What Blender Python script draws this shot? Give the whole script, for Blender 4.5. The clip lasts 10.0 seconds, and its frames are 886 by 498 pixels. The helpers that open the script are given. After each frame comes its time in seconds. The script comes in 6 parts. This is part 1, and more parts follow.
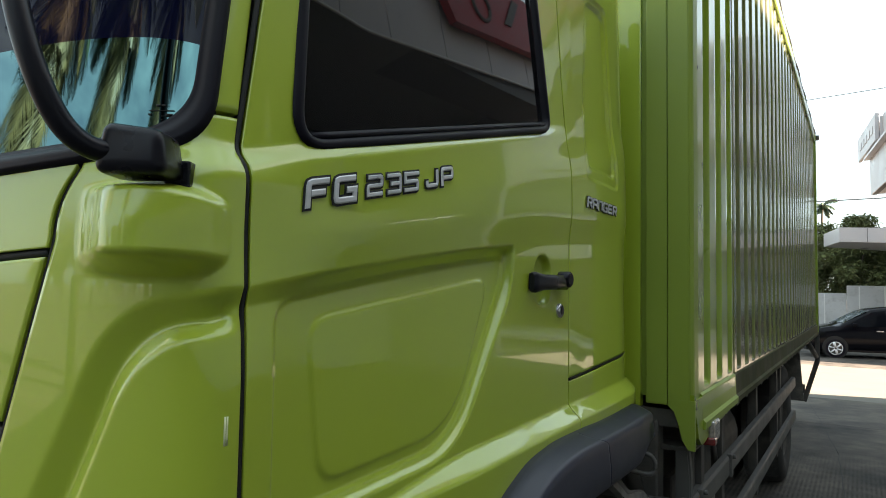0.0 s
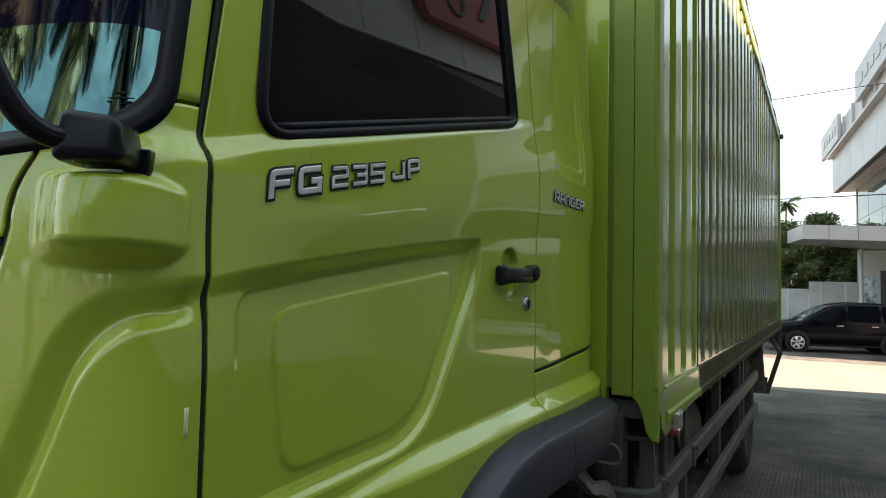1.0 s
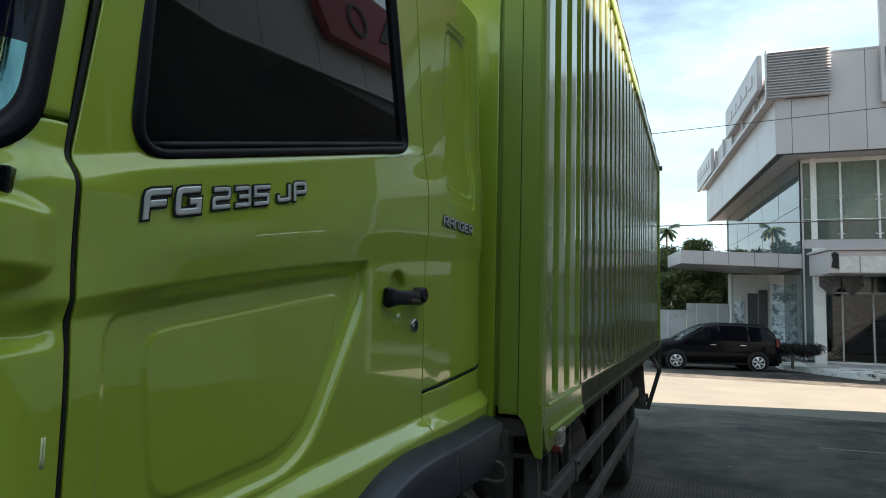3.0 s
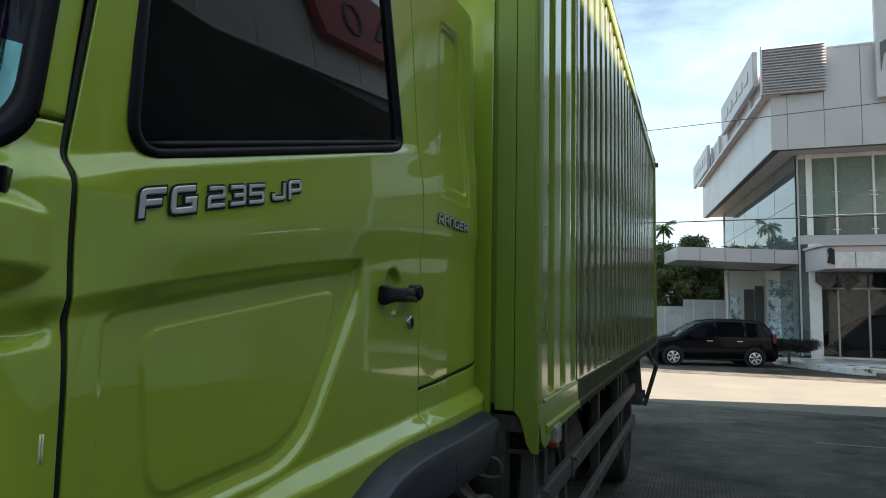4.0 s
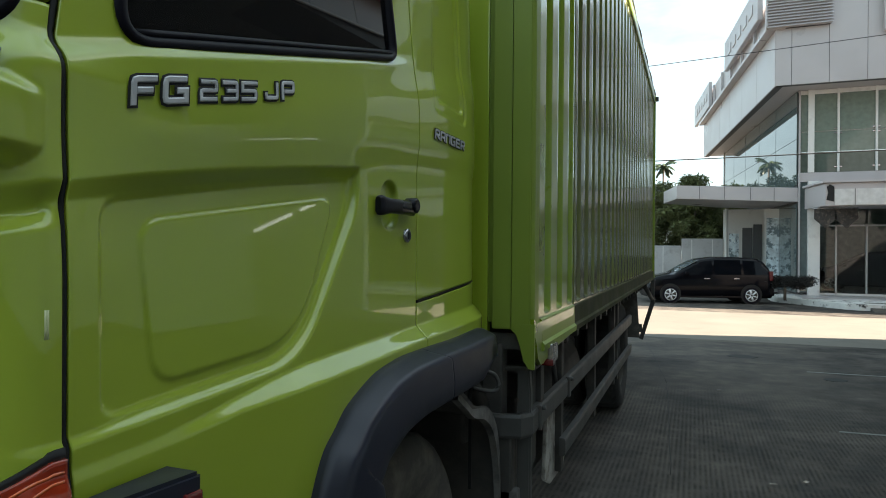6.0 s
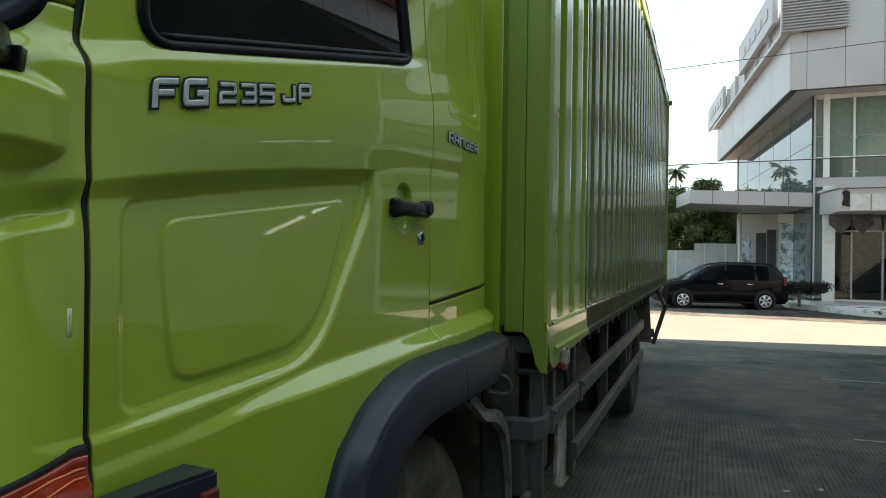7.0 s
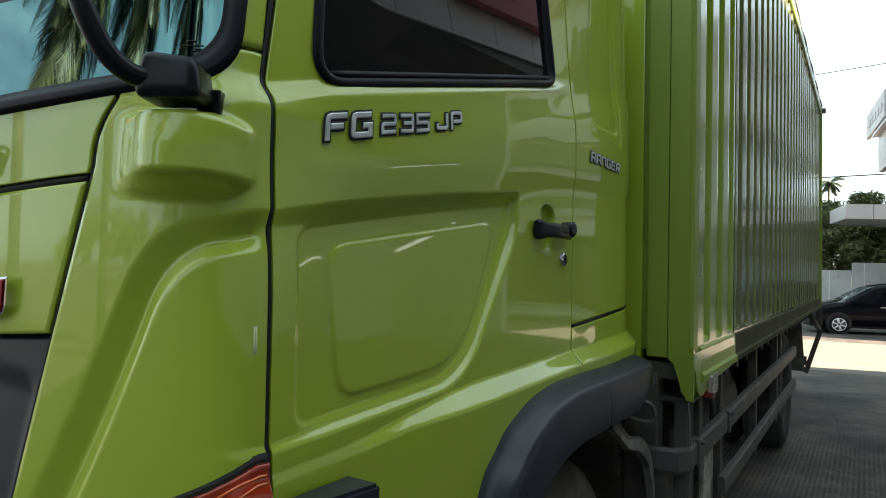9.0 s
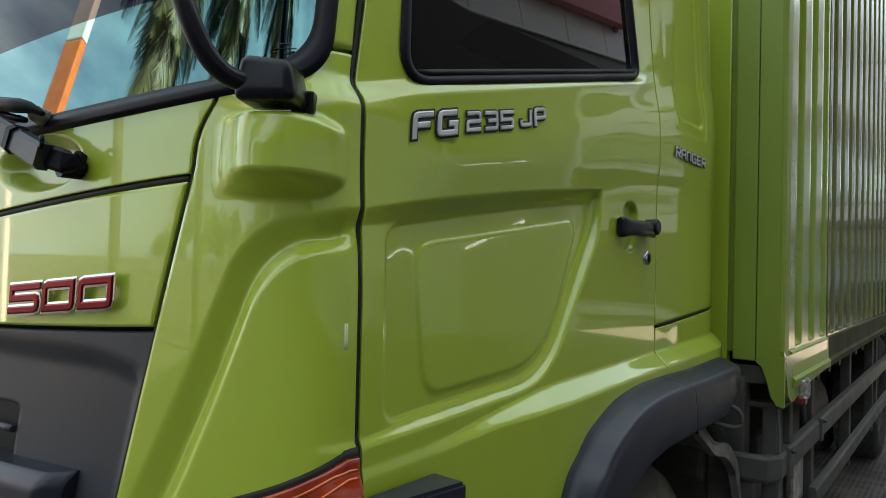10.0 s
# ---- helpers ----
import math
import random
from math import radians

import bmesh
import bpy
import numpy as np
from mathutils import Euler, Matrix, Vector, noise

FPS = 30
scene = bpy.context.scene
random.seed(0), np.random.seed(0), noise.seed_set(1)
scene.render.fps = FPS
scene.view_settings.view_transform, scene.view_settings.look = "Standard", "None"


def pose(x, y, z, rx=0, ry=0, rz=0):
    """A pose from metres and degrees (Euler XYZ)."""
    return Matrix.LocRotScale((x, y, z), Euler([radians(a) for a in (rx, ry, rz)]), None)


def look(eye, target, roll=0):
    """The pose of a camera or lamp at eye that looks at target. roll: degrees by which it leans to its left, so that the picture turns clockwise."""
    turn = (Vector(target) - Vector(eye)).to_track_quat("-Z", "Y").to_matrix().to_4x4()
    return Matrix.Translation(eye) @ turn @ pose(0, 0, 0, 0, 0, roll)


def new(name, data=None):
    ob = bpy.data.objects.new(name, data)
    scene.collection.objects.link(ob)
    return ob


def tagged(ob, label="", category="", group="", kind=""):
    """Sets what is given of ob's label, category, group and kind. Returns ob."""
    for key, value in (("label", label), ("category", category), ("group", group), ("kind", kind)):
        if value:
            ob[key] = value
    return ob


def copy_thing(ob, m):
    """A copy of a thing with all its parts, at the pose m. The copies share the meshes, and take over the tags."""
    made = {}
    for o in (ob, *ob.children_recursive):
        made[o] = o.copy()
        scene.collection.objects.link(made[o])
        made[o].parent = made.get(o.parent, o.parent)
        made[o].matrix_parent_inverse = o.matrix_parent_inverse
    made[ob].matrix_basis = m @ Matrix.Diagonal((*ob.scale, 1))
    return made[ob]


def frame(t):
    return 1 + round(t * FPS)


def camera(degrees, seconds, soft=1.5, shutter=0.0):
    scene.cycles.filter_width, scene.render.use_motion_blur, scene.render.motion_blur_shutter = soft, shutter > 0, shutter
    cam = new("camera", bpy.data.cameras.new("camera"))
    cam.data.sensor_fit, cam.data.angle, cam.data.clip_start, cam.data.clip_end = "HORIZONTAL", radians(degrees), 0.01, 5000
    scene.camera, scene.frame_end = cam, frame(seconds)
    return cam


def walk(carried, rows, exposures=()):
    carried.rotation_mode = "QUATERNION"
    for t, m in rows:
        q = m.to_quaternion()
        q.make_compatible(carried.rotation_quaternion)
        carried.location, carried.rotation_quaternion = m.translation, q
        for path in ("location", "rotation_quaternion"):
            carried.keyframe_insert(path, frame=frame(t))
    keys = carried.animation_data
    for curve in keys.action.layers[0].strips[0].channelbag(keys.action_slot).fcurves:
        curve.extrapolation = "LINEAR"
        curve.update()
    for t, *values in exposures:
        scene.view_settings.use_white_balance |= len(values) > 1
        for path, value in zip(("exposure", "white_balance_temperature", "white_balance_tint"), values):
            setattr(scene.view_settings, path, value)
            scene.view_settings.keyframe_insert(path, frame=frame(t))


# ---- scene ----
cam = camera(68.7, 10.0, soft=1.0)
PATH = [
    (0, (0.658, -0.532, 1.553), (-0.422, 1.146, 1.682), 1.2),
    (0.5, (0.661, -0.532, 1.545), (-0.389, 1.166, 1.672), 1.7),
    (1, (0.67, -0.529, 1.549), (-0.338, 1.194, 1.663), 1.4),
    (1.5, (0.681, -0.528, 1.548), (-0.277, 1.222, 1.689), 1.0),
    (2, (0.695, -0.533, 1.553), (-0.174, 1.261, 1.725), 1.0),
    (2.5, (0.704, -0.535, 1.553), (-0.077, 1.298, 1.732), 1.4),
    (3, (0.708, -0.541, 1.553), (-0.024, 1.312, 1.738), 1.5),
    (4.5, (0.722, -0.549, 1.545), (-0.002, 1.309, 1.705), 1.0),
    (5, (0.726, -0.547, 1.52), (-0.002, 1.312, 1.621), 0.8),
    (5.5, (0.728, -0.549, 1.494), (0.005, 1.316, 1.517), 0.4),
    (5.7, (0.729, -0.549, 1.481), (0.01, 1.317, 1.485), 0.5),
    (6.8, (0.718, -0.557, 1.46), (-0.022, 1.302, 1.475), 0.6),
    (7, (0.723, -0.558, 1.466), (-0.031, 1.295, 1.481), 0.9),
    (7.5, (0.725, -0.559, 1.463), (-0.053, 1.283, 1.492), 0.6),
    (8, (0.718, -0.567, 1.469), (-0.141, 1.239, 1.495), 1.0),
    (8.5, (0.702, -0.575, 1.469), (-0.278, 1.167, 1.514), 1.0),
    (9, (0.685, -0.588, 1.475), (-0.408, 1.086, 1.537), 1.3),
    (9.5, (0.666, -0.587, 1.471), (-0.501, 1.037, 1.535), 1.4),
    (10, (0.659, -0.6, 1.476), (-0.603, 0.95, 1.524), 1.6),
]
walk(cam, [(t, look(eye, target, roll)) for t, eye, target, roll in PATH], exposures=[(t, 2.26 + e, k + 330, tint + 3) for t, e, k, tint in ((0.0, 0.50, 7050, 15), (0.5, 0.38, 7050, 15), (1.0, 0.30, 7050, 14), (2.0, 0.08, 6650, 11), (2.5, -0.04, 6450, 10), (3.2, -0.13, 6350, 10), (4.5, -0.18, 6350, 10), (5.5, 0.01, 6500, 10), (7.0, 0.17, 6850, 11), (8.0, 0.16, 6850, 11), (9.0, 0.31, 6950, 13), (10.0, 0.60, 7100, 17))])

# ---- world and sun ----
SUN_DIR = Vector((0.80, 0.245, 0.70)).normalized()
world = bpy.data.worlds.new("sky")
scene.world = world
world.use_nodes = True
wn, wl = world.node_tree.nodes, world.node_tree.links
wn.clear()
w_out = wn.new("ShaderNodeOutputWorld")
w_bg = wn.new("ShaderNodeBackground")
w_sky = wn.new("ShaderNodeTexSky")
w_sky.sky_type = "NISHITA"
w_sky.sun_disc = False
w_sky.sun_elevation = math.asin(SUN_DIR.z)
w_sky.sun_rotation = math.atan2(SUN_DIR.x, SUN_DIR.y)
w_sky.air_density, w_sky.dust_density, w_sky.ozone_density = 1.0, 1.3, 0.6
w_co = wn.new("ShaderNodeTexCoord")
w_map = wn.new("ShaderNodeMapping")
w_map.inputs["Scale"].default_value = (1.6, 1.6, 5.0)
w_noise = wn.new("ShaderNodeTexNoise")
w_noise.inputs["Scale"].default_value = 2.2
w_noise.inputs["Detail"].default_value = 7.0
w_noise.inputs["Roughness"].default_value = 0.6
w_ramp = wn.new("ShaderNodeValToRGB")
w_ramp.color_ramp.elements[0].position, w_ramp.color_ramp.elements[1].position = 0.22, 0.80
w_mix = wn.new("ShaderNodeMix")
w_mix.data_type = "RGBA"
w_mix.inputs["B"].default_value = (6.4, 9.0, 9.7, 1)
wl.new(w_co.outputs["Generated"], w_map.inputs["Vector"])
wl.new(w_map.outputs["Vector"], w_noise.inputs["Vector"])
wl.new(w_noise.outputs["Fac"], w_ramp.inputs["Fac"])
wl.new(w_ramp.outputs["Color"], w_mix.inputs["Factor"])
wl.new(w_sky.outputs["Color"], w_mix.inputs["A"])
wl.new(w_mix.outputs["Result"], w_bg.inputs["Color"])
w_bg.inputs["Strength"].default_value = 0.042
wl.new(w_bg.outputs["Background"], w_out.inputs["Surface"])

sun = new("sun", bpy.data.lights.new("sun", "SUN"))
sun.data.energy, sun.data.angle, sun.data.color = 5.0, radians(0.5), (1.0, 0.90, 0.76)
sun.matrix_world = look((0, 0, 30), Vector((0, 0, 30)) - SUN_DIR)


# ---- materials ----
def pmat(name, col, rough=0.5, metal=0.0, coat=0.0, var=0.12, scale=6.0, bump=0.0, bscale=80.0, rvar=0.08, trans=0.0, ior=1.5, stain=None, stain_at=(0.55, 0.75), stain_scale=2.0, coat_rough=0.03, coat_ior=1.5):
    m = bpy.data.materials.new(name)
    m.use_nodes = True
    n, l = m.node_tree.nodes, m.node_tree.links
    p = n["Principled BSDF"]
    geo = n.new("ShaderNodeNewGeometry")
    big = n.new("ShaderNodeTexNoise")
    big.inputs["Scale"].default_value, big.inputs["Detail"].default_value = scale, 6.0
    l.new(geo.outputs["Position"], big.inputs["Vector"])
    hsv = n.new("ShaderNodeHueSaturation")
    hsv.inputs["Color"].default_value = (*col, 1)
    rng = n.new("ShaderNodeMapRange")
    rng.inputs["From Min"].default_value, rng.inputs["From Max"].default_value = 0.3, 0.7
    rng.inputs["To Min"].default_value, rng.inputs["To Max"].default_value = 1 - var, 1 + var
    l.new(big.outputs["Fac"], rng.inputs["Value"])
    value = rng.outputs["Result"]
    l.new(value, hsv.inputs["Value"])
    colour = hsv.outputs["Color"]
    if stain:
        sn = n.new("ShaderNodeTexNoise")
        sn.inputs["Scale"].default_value, sn.inputs["Detail"].default_value, sn.inputs["Roughness"].default_value = stain_scale, 9.0, 0.65
        l.new(geo.outputs["Position"], sn.inputs["Vector"])
        sr = n.new("ShaderNodeValToRGB")
        sr.color_ramp.elements[0].position, sr.color_ramp.elements[1].position = stain_at
        mix = n.new("ShaderNodeMix")
        mix.data_type = "RGBA"
        mix.inputs["B"].default_value = (*stain, 1)
        l.new(sn.outputs["Fac"], sr.inputs["Fac"])
        l.new(sr.outputs["Color"], mix.inputs["Factor"])
        l.new(colour, mix.inputs["A"])
        colour = mix.outputs["Result"]
    l.new(colour, p.inputs["Base Color"])
    fine = n.new("ShaderNodeTexNoise")
    fine.inputs["Scale"].default_value, fine.inputs["Detail"].default_value = bscale, 4.0
    l.new(geo.outputs["Position"], fine.inputs["Vector"])
    rr = n.new("ShaderNodeMapRange")
    rr.inputs["From Min"].default_value, rr.inputs["From Max"].default_value = 0.3, 0.7
    rr.inputs["To Min"].default_value, rr.inputs["To Max"].default_value = max(0, rough - rvar), min(1, rough + rvar)
    l.new(big.outputs["Fac"], rr.inputs["Value"])
    l.new(rr.outputs["Result"], p.inputs["Roughness"])
    if bump:
        b = n.new("ShaderNodeBump")
        b.inputs["Strength"].default_value, b.inputs["Distance"].default_value = bump, 0.004
        l.new(fine.outputs["Fac"], b.inputs["Height"])
        l.new(b.outputs["Normal"], p.inputs["Normal"])
    p.inputs["Metallic"].default_value = metal
    p.inputs["IOR"].default_value = ior
    p.inputs["Coat Weight"].default_value = coat
    p.inputs["Coat IOR"].default_value = coat_ior
    p.inputs["Coat Roughness"].default_value = coat_rough
    p.inputs["Transmission Weight"].default_value = trans
    return m


LIME = pmat("lime_paint", (0.398, 0.510, 0.037), 0.42, coat=1.0, var=0.04, scale=1.5, rvar=0.05, bscale=300, coat_ior=1.60)
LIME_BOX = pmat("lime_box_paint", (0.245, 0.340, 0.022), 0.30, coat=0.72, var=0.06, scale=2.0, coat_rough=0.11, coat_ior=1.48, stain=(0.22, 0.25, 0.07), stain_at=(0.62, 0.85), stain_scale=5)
LIME_FRONT = pmat("lime_front_paint", (0.232, 0.312, 0.036), 0.5, coat=0.15, var=0.06, scale=2.0, coat_rough=0.25)
LIME_RAIL_DARK = pmat("dark_rail_paint", (0.060, 0.062, 0.028), 0.85, ior=1.25, var=0.25, scale=4, coat_rough=0.3, stain=(0.10, 0.085, 0.06), stain_at=(0.45, 0.75), stain_scale=5)
# darker, browner base than the front sheet, under a thicker coat
LIME_DULL = pmat("dull_box_paint", (0.150, 0.172, 0.028), 0.55, ior=1.3, coat=0.9, var=0.18, scale=2.0, coat_rough=0.11, coat_ior=1.52, stain=(0.130, 0.118, 0.055), stain_at=(0.42, 0.70), stain_scale=3)
GAP = pmat("panel_gap_black", (0.006, 0.006, 0.006), 0.7)
RUBBER = pmat("black_rubber", (0.007, 0.006, 0.011), 0.40, bump=0.05, var=0.15, ior=1.22)
MIRROR_BLACK = pmat("mirror_black_plastic", (0.009, 0.009, 0.014), 0.30, bump=0.03, bscale=700, var=0.15, ior=1.32, stain=(0.020, 0.020, 0.024), stain_at=(0.6, 0.9), stain_scale=9)
PLASTIC = pmat("dark_textured_plastic", (0.019, 0.021, 0.036), 0.38, bump=0.04, bscale=900, var=0.15, stain=(0.040, 0.040, 0.046), stain_at=(0.6, 0.9), stain_scale=6)
GRILLE = pmat("grey_grille_plastic", (0.042, 0.043, 0.054), 0.50, bump=0.05, bscale=700)
# tyre, chassis and rail colours are raised in place of ground bounce light
TYRE_LIFTED = pmat("lifted_tyre_rubber", (0.085, 0.078, 0.068), 0.75, bump=0.3, bscale=150, stain=(0.24, 0.21, 0.175), stain_at=(0.45, 0.8), stain_scale=9)
TYRE_DARK = pmat("dark_tyre_rubber", (0.030, 0.029, 0.028), 0.8, bump=0.3, bscale=150, stain=(0.075, 0.066, 0.056), stain_at=(0.5, 0.85), stain_scale=9)
CHASSIS = pmat("dusty_chassis_black", (0.060, 0.055, 0.050), 0.6, bump=0.25, bscale=120, stain=(0.120, 0.105, 0.088), stain_at=(0.45, 0.80), stain_scale=7)
RAIL = pmat("guard_rail_grey", (0.076, 0.073, 0.069), 0.5, bump=0.15, bscale=150, stain=(0.09, 0.084, 0.076), stain_at=(0.45, 0.8), stain_scale=8)
STICKER = pmat("pale_sticker", (0.75, 0.78, 0.45), 0.5)
DUST = pmat("dusty_plastic", (0.19, 0.18, 0.165), 0.8, bump=0.3, bscale=100, stain=(0.05, 0.048, 0.045), stain_at=(0.45, 0.7), stain_scale=8)
PLATE = pmat("worn_pale_plate", (0.48, 0.46, 0.42), 0.7, bump=0.3, bscale=100, stain=(0.12, 0.09, 0.07), stain_at=(0.45, 0.7), stain_scale=14)
GLASS_DARK = pmat("tinted_window_glass", (0.010, 0.010, 0.011), 0.015, rvar=0.005, var=0.02, ior=1.52)
WINDSHIELD = pmat("windshield_glass", (0.004, 0.005, 0.019), 0.012, rvar=0.004, var=0.02, ior=1.27)
FILM = pmat("mirror_film", (0.095, 0.205, 0.215), 0.02, metal=1.0, var=0.03, rvar=0.008)
CHROME = pmat("chrome", (0.55, 0.55, 0.57), 0.16, metal=1.0, var=0.03)
SILVER = pmat("silver_letter", (0.62, 0.62, 0.64), 0.35, metal=0.3, var=0.1, scale=30)
REDLET = pmat("red_letter", (0.20, 0.004, 0.012), 0.14, metal=0.75, coat=0.1)
ORANGE = pmat("amber_lens", (0.40, 0.035, 0.010), 0.12, coat=1.0, var=0.25, scale=25)
REDLENS = pmat("red_lens", (0.20, 0.02, 0.018), 0.2, coat=0.8)
CLEAR = pmat("clear_lens", (0.30, 0.26, 0.22), 0.2, coat=0.8, var=0.3, scale=60)


# ---- mesh helpers ----
def part(name, bm, material, parent=None, label="", smooth=False):
    me = bpy.data.meshes.new(name)
    bm.normal_update()
    bm.to_mesh(me)
    bm.free()
    me.materials.append(material)
    if smooth:
        me.shade_smooth()
    ob = new(name, me)
    if parent is not None:
        ob.parent = parent
    if label:
        ob["label"] = label
    return ob


def thing(name, label, category, group="", at=(0, 0, 0), rz=0):
    ob = new(name)
    ob.matrix_world = pose(*at, 0, 0, rz)
    return tagged(ob, label, category, group)


def cuboid(lo, hi, bevel=0.0, segments=2, bm=None):
    one = bmesh.new()
    bmesh.ops.create_cube(one, size=1)
    for v in one.verts:
        v.co = Vector([(a + b) / 2 + c * (b - a) for a, b, c in zip(lo, hi, v.co)])
    if bevel:
        bmesh.ops.bevel(one, geom=one.edges[:], offset=bevel, segments=segments, profile=0.6, affect="EDGES")
    if bm is None:
        return one
    merge(bm, one)
    return bm


def merge(bm, one):
    seen = [bm.verts.new(v.co) for v in one.verts]
    one.verts.index_update()
    for f in one.faces:
        bm.faces.new([seen[v.index] for v in f.verts]).smooth = f.smooth
    one.free()


def tube(points, radius, n=10, bm=None, flat=1.0):
    """A round bar along a line of points; radius may be a list."""
    bm = bm or bmesh.new()
    pts = [Vector(p) for p in points]
    rad = radius if isinstance(radius, (list, tuple)) else [radius] * len(pts)
    rings, up = [], Vector((0.123, 0.234, 0.9))
    for i, p in enumerate(pts):
        d = (pts[min(i + 1, len(pts) - 1)] - pts[max(i - 1, 0)]).normalized()
        a = d.cross(up)
        if a.length < 0.15:
            a = d.cross(Vector((1, 0.1, 0)))
        a.normalize()
        b = d.cross(a)
        rings.append([bm.verts.new(p + rad[i] * (math.cos(2 * math.pi * k / n) * a + flat * math.sin(2 * math.pi * k / n) * b)) for k in range(n)])
    for r0, r1 in zip(rings, rings[1:]):
        for k in range(n):
            bm.faces.new((r0[k], r0[(k + 1) % n], r1[(k + 1) % n], r1[k])).smooth = True
    bm.faces.new(rings[0][::-1])
    bm.faces.new(rings[-1])
    return bm


def prism(poly, axis, lo, hi, bevel=0.0, bm=None):
    """A flat outline (two coordinates) pushed along the axis 0, 1 or 2 from lo to hi."""
    one = bmesh.new()

    def at(p, v):
        c = list(p)
        c.insert(axis, v)
        return Vector(c)
    a = [one.verts.new(at(p, lo)) for p in poly]
    b = [one.verts.new(at(p, hi)) for p in poly]
    one.faces.new(a)
    one.faces.new(b[::-1])
    for i in range(len(poly)):
        j = (i + 1) % len(poly)
        one.faces.new((a[j], a[i], b[i], b[j]))
    bmesh.ops.recalc_face_normals(one, faces=one.faces[:])
    if bevel:
        bmesh.ops.bevel(one, geom=one.edges[:], offset=bevel, segments=2, affect="EDGES")
    if bm is None:
        return one
    merge(bm, one)
    return bm


def sheet(place, us, vs, thick=0.012, keep=None, bm=None, hard=False):
    """A bent panel: place(u, v) gives the point and the outward normal; its rim turns inwards by thick."""
    bm = bm or bmesh.new()
    grid, normal = {}, {}
    for i, u in enumerate(us):
        for j, v in enumerate(vs):
            p, nn = place(u, v)
            grid[i, j], normal[i, j] = bm.verts.new(p), nn
    made = {}
    for i in range(len(us) - 1):
        for j in range(len(vs) - 1):
            if keep is None or keep((us[i] + us[i + 1]) / 2, (vs[j] + vs[j + 1]) / 2):
                f = bm.faces.new((grid[i, j], grid[i + 1, j], grid[i + 1, j + 1], grid[i, j + 1]))
                f.smooth = True
                made[f] = 1
    back = {v: k for k, v in grid.items()}
    inner = {}
    for e in [e for e in bm.edges if len(e.link_faces) == 1 and e.verts[0] in back and e.verts[1] in back]:
        ends = []
        for v in e.verts:
            if v not in inner:
                inner[v] = bm.verts.new(v.co - normal[back[v]] * thick)
            ends.append(inner[v])
        e.smooth = not hard
        bm.faces.new((e.verts[0], e.verts[1], ends[1], ends[0]))
    for v in [v for v in grid.values() if not v.link_faces]:
        bm.verts.remove(v)
    bmesh.ops.recalc_face_normals(bm, faces=bm.faces[:])
    return bm


def span(a, b, n):
    return [a + (b - a) * k / (n - 1) for k in range(n)]


def smooth(t):
    t = min(1.0, max(0.0, t))
    return t * t * (3 - 2 * t)


def through_points(pts, n):
    """A smooth line (Catmull-Rom) of n points through a few."""
    out, m = [], len(pts) - 1
    for k in range(n):
        f = k / (n - 1) * m
        i = min(int(f), m - 1)
        t = f - i
        p0, p1, p2, p3 = (Vector(pts[max(0, min(m, i + d))]) for d in (-1, 0, 1, 2))
        out.append(0.5 * (2 * p1 + (p2 - p0) * t + (2 * p0 - 5 * p1 + 4 * p2 - p3) * t * t + (3 * p1 - p0 - 3 * p2 + p3) * t ** 3))
    return out


# ---- the box truck ----
truck = thing("box_truck", "lime green box truck with corrugated cargo box, parked on concrete", "truck")
CAB_MID = -1.12


def belt(y):
    return 1.703 + 0.257 * y


def smooth_min(a, b, k=0.035):
    h = max(k - abs(a - b), 0) / k
    return min(a, b) - h * h * k * 0.25


def ramp(t):
    """A flat facet with slightly rounded ends."""
    t = min(1.0, max(0.0, t))
    return 0.92 * t + 0.08 * smooth(t)


def crease(y):
    """Upper edge of the facet over the door's hollow."""
    return 1.546 + 0.185 * y - 0.049 * y * y


def crease_foot(y):
    return crease(y) - 0.027 + 0.014 * smooth((y - 0.70) / 0.25)


def shoulder(y, z):
    """How far the flank steps out below the facet low on the door, which dies out towards the nose."""
    foot = 1.1815 + 0.0355 * y
    tall = 0.004 + 0.033 * smooth((y - 0.15) / 0.45)
    return 0.97 * tall * ramp((foot + tall - z) / max(tall, 0.018))


def door_rim(y, z):
    """Inside distance to the swept lower rim of the door's hollow."""
    low = z - 1.217 - 0.058 * y
    rise = (z - 1.31 - 1.45 * (y - 0.60)) / 1.761
    return smooth_min(smooth_min(low, rise, 0.085), 0.782 - y, 0.030)


def door_hollow(y, z):
    """The big swept hollow of the door skin, 0 to 1."""
    return smooth((door_rim(y, z) + 0.006) / 0.013) * ramp((crease(y) - z) / (crease(y) - crease_foot(y)))


def hollow_depth(y, z):
    return (0.013 + 0.008 * min(1.0, max(0.0, (z - 1.22) / 0.38))) * (0.45 + 0.55 * smooth((y - 0.03) / 0.16))


def door_tray(y, z):
    return smooth_min(smooth_min(door_rim(y, z) - 0.011, crease_foot(y) - 0.001 - z, 0.02), y - 0.090, 0.035)


def door_pad(y, z):
    low, rise = z - 1.250 - 0.06 * y, (z - 1.445 - 2.0 * (y - 0.645)) / 2.236
    top, back = 1.509 + 0.142 * (y - 0.155) - z, y - (0.158 + 0.12 * (1.50 - z))
    return smooth_min(smooth_min(smooth_min(low, rise, 0.11), top, 0.05), back, 0.05)


def vent_hollow(y, z, y0, y1, z0, z1, k):
    return smooth_min(smooth_min(y - y0, y1 - y, k), smooth_min(z - z0, z1 - z, k), k)


